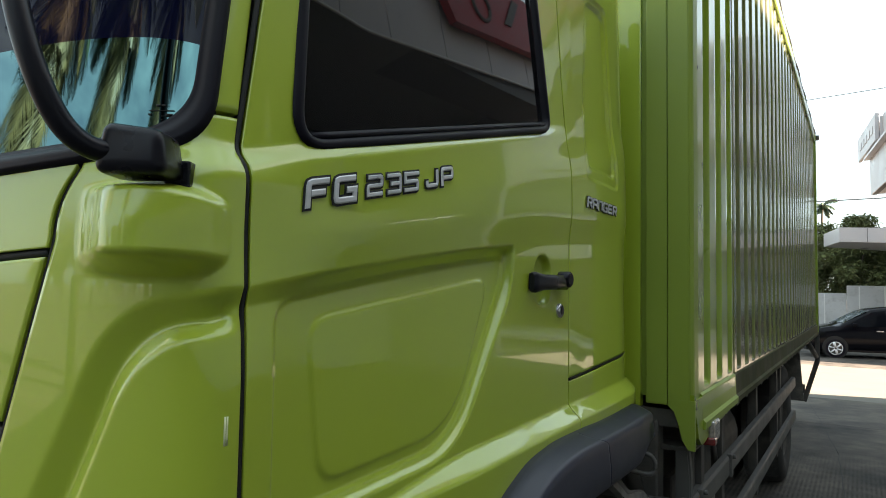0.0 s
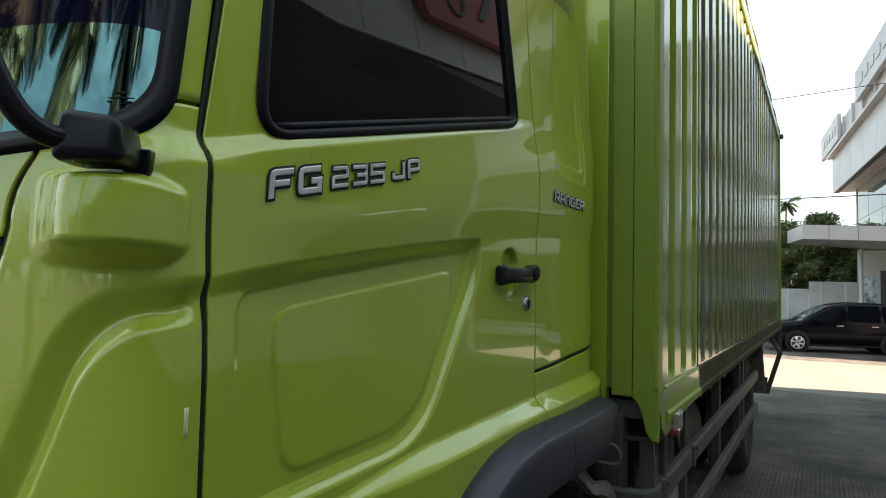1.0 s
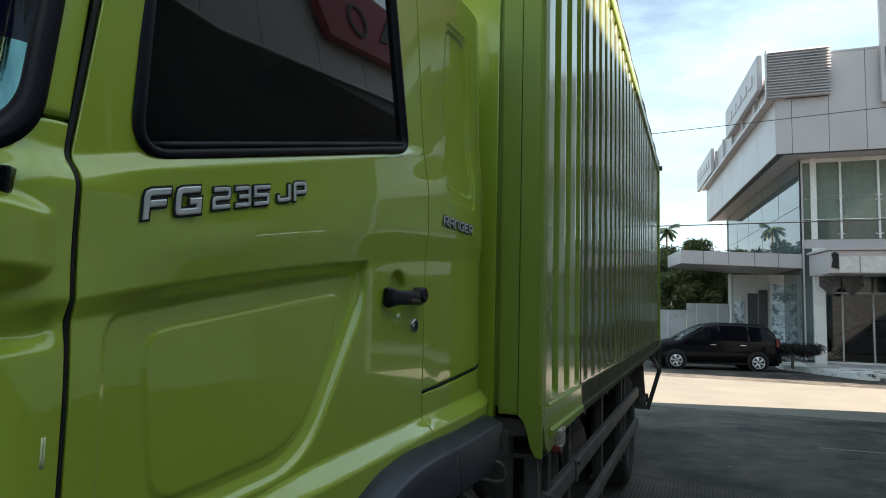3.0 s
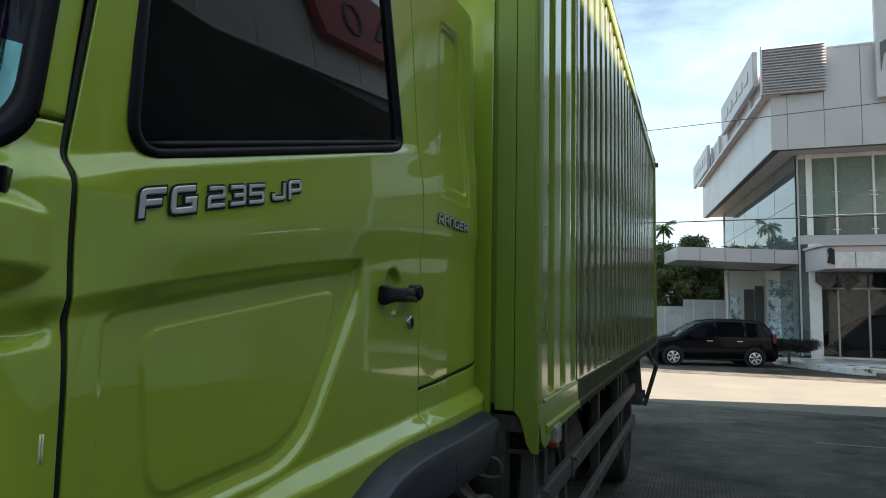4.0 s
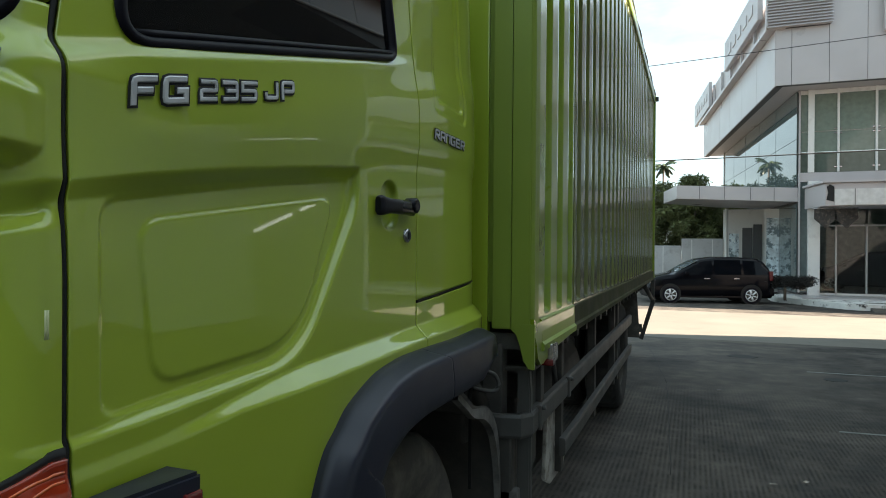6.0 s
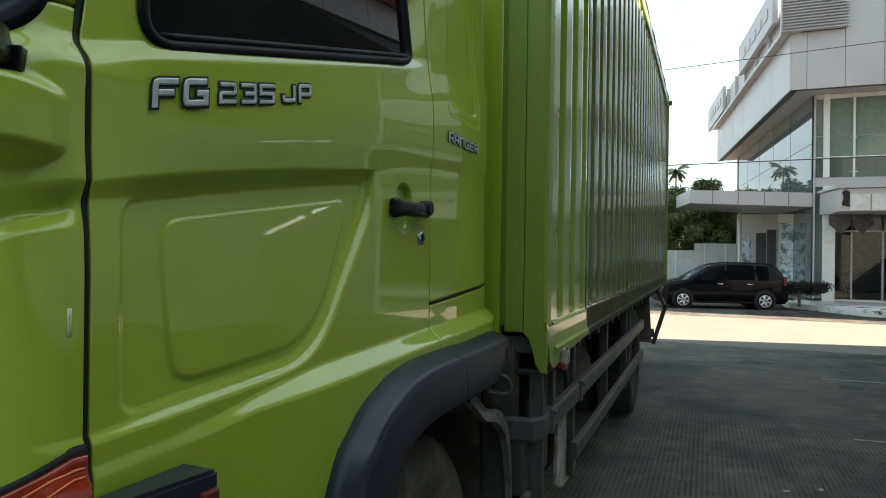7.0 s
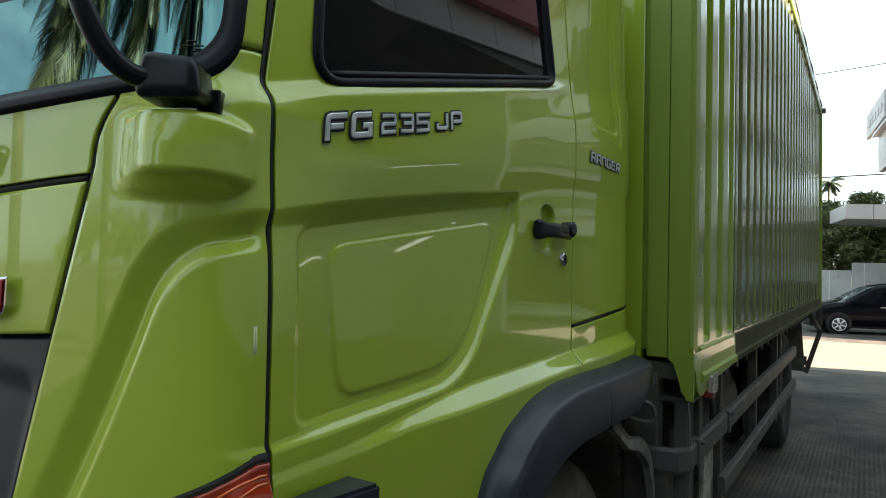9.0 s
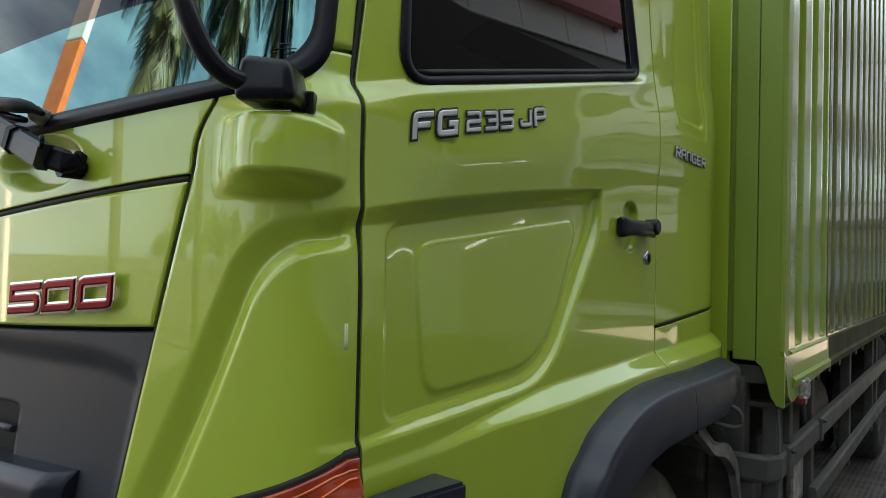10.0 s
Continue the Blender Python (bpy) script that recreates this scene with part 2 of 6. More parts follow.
def side_x(y, z):
    """How far the cab's flank stands out at y, z."""
    x = -(0.013 * smooth((z - 1.42) / 0.22) + 0.013 * smooth((z - 1.690) / 0.05)) * max(0.0, (0.22 - y) / 0.18) ** 2
    up = z - belt(min(y, 1.2))
    rear = smooth((y - 0.80) / 0.42)
    x -= (1 - 0.65 * smooth((y - 0.95) / 0.65)) * (0.014 * (smooth(up / 0.035 + 0.2) * (1 - rear) + smooth(up / 0.34 + 0.5) * rear) + 0.10 * (max(0.0, up - 0.02) * (1 - rear) + 0.17 * math.log(1 + math.exp(min(40.0, (up - 0.02) / 0.17))) * rear))
    x += 0.009 * smooth((belt(y) - z) / 0.12) * smooth((z - crease_foot(y)) / 0.10) * smooth((y - 0.03) / 0.22)
    door = 1 - smooth((y - 0.90) / 0.08)
    x -= hollow_depth(y, z) * door_hollow(y, z) * door
    x -= 0.0045 * smooth(door_tray(y, z) / 0.007) * door
    x += 0.0048 * smooth(door_pad(y, z) / 0.007) * door
    x += shoulder(y, z)
    if 0.80 < y < 1.08:
        r = math.hypot((y - 0.950) / 0.046, max(abs(z - 1.584) - 0.020, 0) / 0.040)
        x -= 0.018 * smooth((1.12 - r) / 0.30)
    if y > 1.12:
        x -= 0.0050 * smooth(vent_hollow(y, z, 1.238 + 0.135 * (z - 1.9), 1.516 - 0.08 * (z - 1.98), 1.886, 2.475, 0.03) / 0.005)
        x -= 0.0080 * smooth(vent_hollow(y, z, 1.270 + 0.108 * (z - 1.927), 1.501 - 0.08 * (z - 1.98), 1.923, 2.455, 0.03) / 0.005)
        x += 0.004 * smooth((y - 1.13) / 0.12) * smooth((1.6 - z) / 0.3)
    if y > 1.53:
        x -= 1.0 * (y - 1.53) ** 2
    return x


def side(y, z):
    e = 0.003
    p = Vector((side_x(y, z), y, z))
    ty = Vector((side_x(y + e, z) - side_x(y - e, z), 2 * e, 0))
    tz = Vector((side_x(y, z + e) - side_x(y, z - e), 0, 2 * e))
    return p, ty.cross(tz).normalized()


ARCH = [(0.500, 0.55), (0.505, 0.80), (0.518, 0.93), (0.538, 0.996), (0.574, 1.062), (0.618, 1.098), (0.664, 1.134), (0.727, 1.162), (0.796, 1.185), (0.871, 1.197), (0.954, 1.204), (1.104, 1.205), (1.332, 1.205), (1.525, 1.210), (1.66, 1.210)]


def arch_z(y):
    for (y0, z0), (y1, z1) in zip(ARCH, ARCH[1:]):
        if y0 <= y <= y1:
            return z0 + (z1 - z0) * (y - y0) / (y1 - y0)
    return -1.0


WIN = ((0.120, 1.750), (0.984, 1.968), (0.972, 2.52), (0.215, 2.52))


def win_inside(y, z, grow=0.0):
    """Inside distance to the side window."""
    d = 9.0
    for (y0, z0), (y1, z1) in zip(WIN, WIN[1:] + WIN[:1]):
        a = math.hypot(y1 - y0, z1 - z0)
        d = smooth_min(d, ((y1 - y0) * (z - z0) - (z1 - z0) * (y - y0)) / a, 0.055)
    return d + grow


def door_keep(y, z):
    return win_inside(y, z) < 0.004 and not (y > 0.505 and z < arch_z(y) - 0.045)



def door_place(u, z):
    y0 = 0.0425 + 0.17 * max(0.0, z - 1.73)
    return side(y0 + u * (1.1205 - y0), z)


def door_uv_keep(u, z):
    y0 = 0.0425 + 0.17 * max(0.0, z - 1.73)
    return door_keep(y0 + u * (1.1205 - y0), z)


door = part("door", sheet(door_place, span(0, 1, 320), span(0.62, 2.60, 500), 0.02, door_uv_keep), LIME, truck, "lime green door with pressed panel")


def quarter_seam(y):
    return 1.324 + 0.072 * (y - 1.13)


part("rear_quarter_panel", sheet(lambda y, v: side(y, quarter_seam(y) + 0.005 + v * (2.595 - quarter_seam(y))), span(1.1235, 1.700, 140), span(0, 1, 210), 0.02), LIME, truck)
part("wheel_arch_panel", sheet(lambda y, v: side(y, 1.15 + v * (quarter_seam(y) - 0.005 - 1.15)), span(1.1235, 1.690, 80), span(0, 1, 50), 0.02), LIME, truck)


def seal(points, r=0.0065):
    return part("panel_seal", tube(points, r, 6), GAP, truck)


seal([side(0.0380 + 0.17 * max(0.0, z - 1.73), z)[0] + Vector((-0.0046, 0, 0)) for z in span(0.95, 2.55, 110)], 0.0043)
seal([side(y, quarter_seam(y))[0] + Vector((-0.0048, 0, 0)) for y in span(1.132, 1.66, 36)], 0.0046)
seal([side(1.122, z)[0] + Vector((-0.0050, 0, 0)) for z in span(1.08, 2.55, 60)], 0.0030)


def inset(fn, d):
    def g(u, v):
        p, nn = fn(u, v)
        return p - nn * d, nn
    return g


part("cab_shell", sheet(inset(side, 0.034), span(0.0, 1.68, 60), span(0.62, 2.60, 70), 0.01,
     lambda y, z: win_inside(y, z) < 0.03 and not (y > 0.505 and z < arch_z(y) - 0.045)), GAP, truck)


# front and corner: one plan curve, drawn in with height
def lean(z):
    return 0.17 * max(0.0, z - 1.73)


def draw_in(z):
    return -0.026 * smooth((z - 1.690) / 0.05) - 0.014 * smooth((z - 1.70) / 0.05) - 0.10 * max(0.0, z - 1.72)


def front(q, z):
    """q runs from the flank (0) round the corner to the middle of the front, in plan."""
    def at(qq, zz):
        qq = max(qq, 0.0)
        x = draw_in(zz) - qq - 0.013 * smooth((zz - 1.42) / 0.22) * (1 - smooth((zz - 1.690) / 0.05)) * smooth(1 - math.sqrt(qq) / 0.25)
        x -= hollow_depth(0.045, zz) * door_hollow(0.045, zz) * smooth(1 - math.sqrt(qq) / 0.25)
        y = 0.033 + lean(zz) - 0.293 * math.sqrt(qq)
        n = Vector((0.1465, -math.sqrt(max(qq, 1e-4)), 0)).normalized()
        arc = math.sqrt(qq)
        low = 1.561 + 0.8 * max(0.0, 0.25 - arc) ** 2 + 0.15 * max(0.0, arc - 0.25) ** 2
        ledge = 1.682 - 0.018 * smooth((0.26 - arc) / 0.20)
        out = 0.072 * smooth((arc - 0.05) / 0.23) * smooth((0.43 - arc) / 0.13) * (0.25 * smooth((1.720 - zz) / 0.10) + 0.75 * smooth((ledge - zz) / 0.016)) * ramp((zz - low) / max(0.010, 1.590 - low))
        if qq < 0.36:
            d = smooth_min(0.7 * (0.36 + 0.487 * (1.403 - zz) - arc), 1.508 - 0.06 * arc - zz, 0.08)
            out += (-0.017 * ramp((d + 0.043) / 0.030) + 0.019 * ramp((d + 0.010) / 0.022)) * (0.15 + 0.85 * smooth(arc / 0.09))
            out += 0.014 * smooth((1.190 - zz) / 0.03) * smooth((0.2 - arc) / 0.2)
        return Vector((x, y, zz)) + n * out
    e = 0.002
    p = at(q, z)
    q0, q1 = max(q - e, 0), q + e
    nn = (at(q1, z) - at(q0, z)).cross(at(q, z + e) - at(q, z - e))
    return p, -nn.normalized()


def seam_q(z):
    return 0.216 + 0.255 * (1.61 - z) if z < 1.61 else 0.216 - 0.036 * ((min(z, 1.72) - 1.61) / 0.093) ** 2.2


def corner(u, z):
    return front((u * math.sqrt(seam_q(z) - 0.004)) ** 2, z)


def nose(u, z):
    a = math.sqrt(seam_q(z) + 0.004)
    return front((a + u * (math.sqrt(1.10) - a)) ** 2, z)


def rubber_foot(arc):
    return 1.745 - 0.095 * arc


def frame_edge(arc, z):
    """Distance in from the outer edge of the windshield's rubber."""
    return smooth_min((arc - 0.088) * 0.39, z - rubber_foot(arc), 0.068)


def cowl_gap(u):
    return 1.592 - 0.045 * u - 0.06 * u * u


def panel_foot(u):
    return 1.372 - 0.040 * u


part("corner_panel", sheet(corner, span(0, 1, 100), span(0.95, 1.779, 170), 0.02, lambda u, z: frame_edge(u * math.sqrt(seam_q(z)), z) < 0.008), LIME, truck, "rounded corner panel with mirror bulge")
def cowl(u, v):
    """The strip under the windshield, with a bowl for the wiper's foot."""
    z0 = cowl_gap(u) + 0.006
    a = 0.46 + u * 0.59
    p, nn = nose(u, z0 + v * (rubber_foot(a) + 0.008 - z0))
    r = math.hypot((a - 0.745) / 0.082, (p.z - 1.627) / 0.050)
    return p - nn * 0.034 * smooth((1.0 - r) / 0.42), nn


part("cowl_panel", sheet(cowl, span(0, 1, 110), span(0, 1, 44), 0.02), LIME, truck)
part("front_panel", sheet(lambda u, v: nose(u, panel_foot(u) + v * (cowl_gap(u) - 0.006 - panel_foot(u))), span(0, 1, 60), span(0, 1, 40), 0.02), LIME, truck)


def grille_place(u, z):
    p, nn = nose(u, z)
    dip = 0.020 * smooth((u - 0.02) / 0.06) * smooth((1.335 - 0.10 * max(0.0, 0.22 - u) - z) / 0.05)
    slot = 0.06 * smooth((u - 0.495) / 0.015) * smooth((1.205 - z) / 0.012)
    return p - nn * (0.016 + dip + slot), nn


part("grille", sheet(lambda u, v: grille_place(u, 0.80 + v * (panel_foot(u) - 0.808)), span(0, 1, 90), span(0, 1, 90), 0.03), GRILLE, truck, "dark grey plastic grille")
part("grille_slat", tube([nose(u, 1.160)[0] - nose(u, 1.160)[1] * 0.035 for u in span(0.505, 1, 20)], 0.007, 8), GRILLE, truck)


def bumper_place(u, v):
    z = 0.80 + v * (1.124 - 0.02 * u - 0.80)
    p, nn = nose(u, z)
    return p + nn * (0.018 - 0.020 * smooth((v - 0.93) / 0.07) - 0.03 * smooth((0.27 - u) / 0.05)), nn


part("bumper", sheet(bumper_place, span(0.22, 1, 50), span(0, 1, 40), 0.05), PLASTIC, truck, "blue-grey plastic bumper top")
part("front_backing", sheet(inset(lambda u, z: front(u * u, z), 0.052), span(0, 1.05, 60), span(0.80, 1.70, 60), 0.01), GAP, truck)


seal([nose(u, cowl_gap(u))[0] - nose(u, cowl_gap(u))[1] * 0.007 for u in span(0, 1, 40)], 0.0062)
seal([front(seam_q(z), z)[0] - front(seam_q(z), z)[1] * 0.007 for z in span(1.0, 1.712, 60)], 0.0054)

# windshield with its rubber frame, pillar, roof
def glass(q, z):
    """The windshield's smooth face, a little behind the panels."""
    r = math.sqrt(max(q, 1e-4))
    nn = Vector((0.1465, -r, 0.06)).normalized()
    return Vector((-0.040 - 0.10 * (z - 1.72) - q, 0.033 + 0.17 * (z - 1.73) - 0.293 * r, z)) - nn * 0.009, nn


def shield(u, z):
    return glass((0.10 + u * 0.95) ** 2, z)


def film_top(u):
    return 1.896 - 0.22 * (0.10 + u * 0.95 - 0.42) ** 2


shield_part = part("windshield", sheet((lambda u, v: shield(u, film_top(u) + v * (2.56 - film_top(u)))), span(0, 1, 80), span(0, 1, 30), 0.005, hard=True), WINDSHIELD, truck, "dark windshield with mirror film on its lower part")
part("mirror_film", sheet((lambda u, v: shield(u, rubber_foot(0.10 + u * 0.95) + 0.014 + v * (film_top(u) - rubber_foot(0.10 + u * 0.95) - 0.014))), span(0, 1, 80), span(0, 1, 30), 0.005, hard=True), FILM, shield_part, "teal mirror film on the glass")
for zz, q0, q1, h in ((1.792, 0.062, 0.0645, 0.0022), (1.792, 0.0675, 0.070, 0.0022), (1.7925, 0.0645, 0.0675, 0.0008), (1.7850, 0.054, 0.076, 0.0007), (1.7795, 0.055, 0.061, 0.0012), (1.7795, 0.073, 0.076, 0.0018), (1.7770, 0.055, 0.0645, 0.0008), (1.7715, 0.0535, 0.055, 0.0010), (1.7715, 0.058, 0.0595, 0.0010), (1.7715, 0.063, 0.0645, 0.0010)):
    q0, q1, h = 0.065 + 1.4 * (q0 - 0.065), 0.065 + 1.4 * (q1 - 0.065), 0.62 * h
    part("glass_mark", sheet(inset(glass, -0.0015), span(q0, q1, 4), [zz - h, zz + h], 0.0005), GAP, shield_part)


RUB = 0.034
HUB = (0.42, 1.93)


def rubber_at(way, d):
    """Where the ray from HUB meets the line that lies d in from the rubber's outer edge."""
    lo, hi = 0.0, 1.0
    for k in range(34):
        m = (lo + hi) / 2
        if frame_edge(HUB[0] + way[0] * m, HUB[1] + way[1] * m) > d:
            lo = m
        else:
            hi = m
    return HUB[0] + way[0] * lo, HUB[1] + way[1] * lo


rim_ways = [(a - HUB[0], 1.60 - HUB[1]) for a in span(1.16, 0.24, 46)]
rim_ways += [(a - HUB[0], 1.60 + 0.24 * (0.24 - a) / 0.20 - HUB[1]) for a in span(0.235, 0.04, 24)]
rim_ways += [(0.0 - HUB[0], z - HUB[1]) for z in span(1.868, 2.62, 36)]


def rubber_place(u, v):
    arc, z = rubber_at(rim_ways[int(u)], v * RUB)
    p, nn = front(arc * arc, z)
    return p + nn * (0.013 * smooth((v + 0.02) / 0.22) * (1 - 0.75 * smooth((v - 0.45) / 0.5)) - 0.004), nn


part("windshield_rubber", sheet(rubber_place, list(range(len(rim_ways))), span(0, 1, 12), 0.02), RUBBER, truck)


def pillar(u, z):
    return front((u * 0.105) ** 2, z)


part("pillar_panel", sheet(pillar, span(0, 1, 20), span(1.785, 2.60, 60), 0.02), LIME, truck)
part("roof", sheet(lambda x, y: (Vector((x, y, 2.62 - 0.06 * abs((x + 1.12) / 1.0) ** 4)), Vector((0, 0, 1))), span(-2.12, -0.12, 30), span(0.02, 1.60, 20), 0.06), LIME, truck)
part("cab_back", cuboid((-2.2, 1.50, 1.17), (-0.13, 1.54, 2.58), 0.02), LIME, truck)
part("cab_far_side", cuboid((-2.26, 0.0, 0.8), (-2.20, 1.55, 2.6), 0.02), LIME, truck)
part("cab_floor", cuboid((-2.18, 0.0, 1.02), (-0.10, 1.5, 1.06)), GAP, truck)


# side window
PANE_X = side_x(0.5, belt(0.5) + 0.06) - 0.008


def pane(y, z):
    x = PANE_X - 0.019 - 0.114 * (z - belt(y) - 0.25) + 0.010 * (y - 0.5) - 0.006 * max(0.0, 0.30 - y) ** 2 / 0.04
    return Vector((x, y, z)), Vector((1, 0, 0.114)).normalized()


part("window_glass", sheet(pane, span(0.10, 1.02, 40), span(1.72, 2.54, 40), 0.005, lambda y, z: win_inside(y, z) > -0.02), GLASS_DARK, door, "dark tinted side window")


def offset_outline(poly, d, r, n=8):
    """The outline moved in by d, its corners rounded by r."""
    lines = []
    for a, b in zip(poly, poly[1:] + poly[:1]):
        a, b = Vector(a), Vector(b)
        t = (b - a).normalized()
        lines.append((a + Vector((-t.y, t.x)) * d, t))
    corners = []
    for k in range(len(lines)):
        (p, t), (q, u) = lines[k - 1], lines[k]
        c = t.x * u.y - t.y * u.x
        corners.append(p + t * (((q.x - p.x) * u.y - (q.y - p.y) * u.x) / c))
    out = []
    for k, c in enumerate(corners):
        t0, t1 = lines[k - 1][1], lines[k][1]
        cut = r * math.tan(math.acos(max(-1, min(1, t0.dot(t1)))) / 2)
        a, b = c - t0 * cut, c + t1 * cut
        for m in range(n + 1):
            f = m / n
            out.append((a * (1 - f) + c * f) * (1 - f) + (c * (1 - f) + b * f) * f)
    return out


def window_bead(d, r_corner, width, height, out, name, mat, label=""):
    path = offset_outline(WIN, d, r_corner)
    dense = []
    for a, b in zip(path, path[1:] + path[:1]):
        m = max(1, int((b - a).length / 0.02))
        dense += [a.lerp(b, k / m) for k in range(m)]
    bm, rings = bmesh.new(), []
    for k, p in enumerate(dense):
        t = (dense[(k + 1) % len(dense)] - dense[k - 1]).normalized()
        side_way = Vector((-t.y, t.x))
        ring = []
        for a in (-0.5, -0.3, -0.1, 0.15, 0.4, 0.5):
            lift = height * (1 - (2 * a) ** 4)
            q = p + side_way * a * width
            base, _ = pane(q.x, q.y)
            ring.append(bm.verts.new((base.x + (out + lift if a < 0.5 else 0.0004), q.x, q.y)))
        rings.append(ring)
    for k in range(len(rings)):
        a, b = rings[k], rings[(k + 1) % len(rings)]
        for m in range(5):
            bm.faces.new((a[m], a[m + 1], b[m + 1], b[m])).smooth = True
    bmesh.ops.recalc_face_normals(bm, faces=bm.faces[:])
    part(name, bm, mat, door, label)


window_bead(0.0030, 0.044, 0.020, 0.007, 0.0092, "window_rubber", RUBBER, "black rubber window seal")
part("window_sill_strip", tube([Vector((pane(y, 1.76 + 0.252 * (y - 0.12))[0].x + 0.006, y, 1.750 + 0.252 * (y - 0.12) + 0.0165)) for y in span(0.150, 0.962, 24)], 0.0068, 8), RUBBER, door)

# handle, lock, badge on the door
hb = bmesh.new()
rings = []
for y in [0.862, 0.864, 0.870] + span(0.880, 1.050, 16) + [1.062, 1.070, 1.073]:
    end = smooth((y - 0.859) / 0.012) * smooth((1.077 - y) / 0.014)
    half = (0.0185 + 0.0065 * smooth((0.915 - y) / 0.05) + 0.002 * smooth((y - 1.03) / 0.03)) * (0.78 + 0.22 * end)
    out = 0.010 + 0.010 * (1 - ((y - 0.968) / 0.106) ** 2)
    mid = 1.580 + 0.02 * (y - 0.97)
    thick = 0.011 * (0.6 + 0.4 * end)
    rings.append([hb.verts.new((out + thick * a, y, mid + half * b)) for a, b in ((-1, -0.7), (-0.5, -1), (0.5, -1), (0.95, -0.72), (1.0, -0.1), (1.0, 0.35), (0.85, 0.78), (0.45, 1), (-0.5, 1), (-1, 0.7))])
for a, b in zip(rings, rings[1:]):
    for k in range(10):
        hb.faces.new((a[k], a[(k + 1) % 10], b[(k + 1) % 10], b[k])).smooth = True
hb.faces.new(rings[0])
hb.faces.new(rings[-1])
bmesh.ops.recalc_face_normals(hb, faces=hb.faces[:])
part("door_handle", hb, MIRROR_BLACK, door, "black pull handle")
part("handle_mount", cuboid((-0.015, 0.869, 1.563), (0.010, 0.896, 1.600), 0.006), MIRROR_BLACK, door)
part("handle_button", tube([(-0.02, 1.058, 1.589), (0.027, 1.058, 1.589), (0.031, 1.058, 1.589)], [0.021, 0.021, 0.016], 18), MIRROR_BLACK, door)
part("door_lock", tube([(side_x(1.05, 1.508) - 0.01, 1.05, 1.508), (side_x(1.05, 1.508) + 0.007, 1.05, 1.508), (side_x(1.05, 1.508) + 0.010, 1.05, 1.508)], [0.019, 0.019, 0.014], 18), CHROME, door, "chrome key lock")
part("keyhole", cuboid((side_x(1.05, 1.508), 1.047, 1.499), (side_x(1.05, 1.508) + 0.012, 1.053, 1.517)), GAP, door)


def on_side(y, z, slope, out=0.002):
    a = radians(slope)
    p, nn = side(y, z)
    along = Vector((0, math.cos(a), math.sin(a)))
    along = (along - nn * along.dot(nn)).normalized()
    up = nn.cross(along)
    p = p + nn * out
    return Matrix(((along.x, up.x, nn.x, p.x), (along.y, up.y, nn.y, p.y), (along.z, up.z, nn.z, p.z), (0, 0, 0, 1)))


GLYPHS = {
    "F": [[(0, 0), (0, 1), (1, 1)], [(0.0, 0.50), (0.82, 0.50)]],
    "G": [[(1, 1), (0, 1), (0, 0), (1, 0), (1, 0.46), (0.55, 0.46)]],
    "2": [[(0, 1), (1, 1), (1, 0.5), (0, 0.5), (0, 0), (1, 0)]],
    "3": [[(0, 1), (1, 1), (1, 0), (0, 0)], [(1.0, 0.5), (0.25, 0.5)]],
    "5": [[(1.12, 1), (0, 1), (0, 0.52), (1, 0.52), (1, 0), (-0.1, 0)]],
    "J": [[(0.95, 1), (0.95, 0), (0, 0), (0, 0.34)]],
    "P": [[(0, 0), (0, 1), (1, 1), (1, 0.42), (0.0, 0.42)]],
    "0": [[(0, 0), (0, 1), (1, 1), (1, 0), (0, 0)]],
    "R": [[(0, 0), (0, 1), (1, 1), (1, 0.44), (0.0, 0.44)], [(0.40, 0.44), (1, 0)]],
    "A": [[(0, 0), (0, 1), (1, 1), (1, 0)], [(0.0, 0.40), (0.9, 0.40)]],
    "N": [[(0, 0), (0, 1), (1, 1), (1, 0)]],
    "E": [[(1, 1), (0, 1), (0, 0), (1, 0)], [(0.0, 0.5), (0.85, 0.5)]],
}
SHARP = {"5": (1, 2), "0": (0, 2), "2": (4,), "G": (3, 4)}   # corners that are not rounded


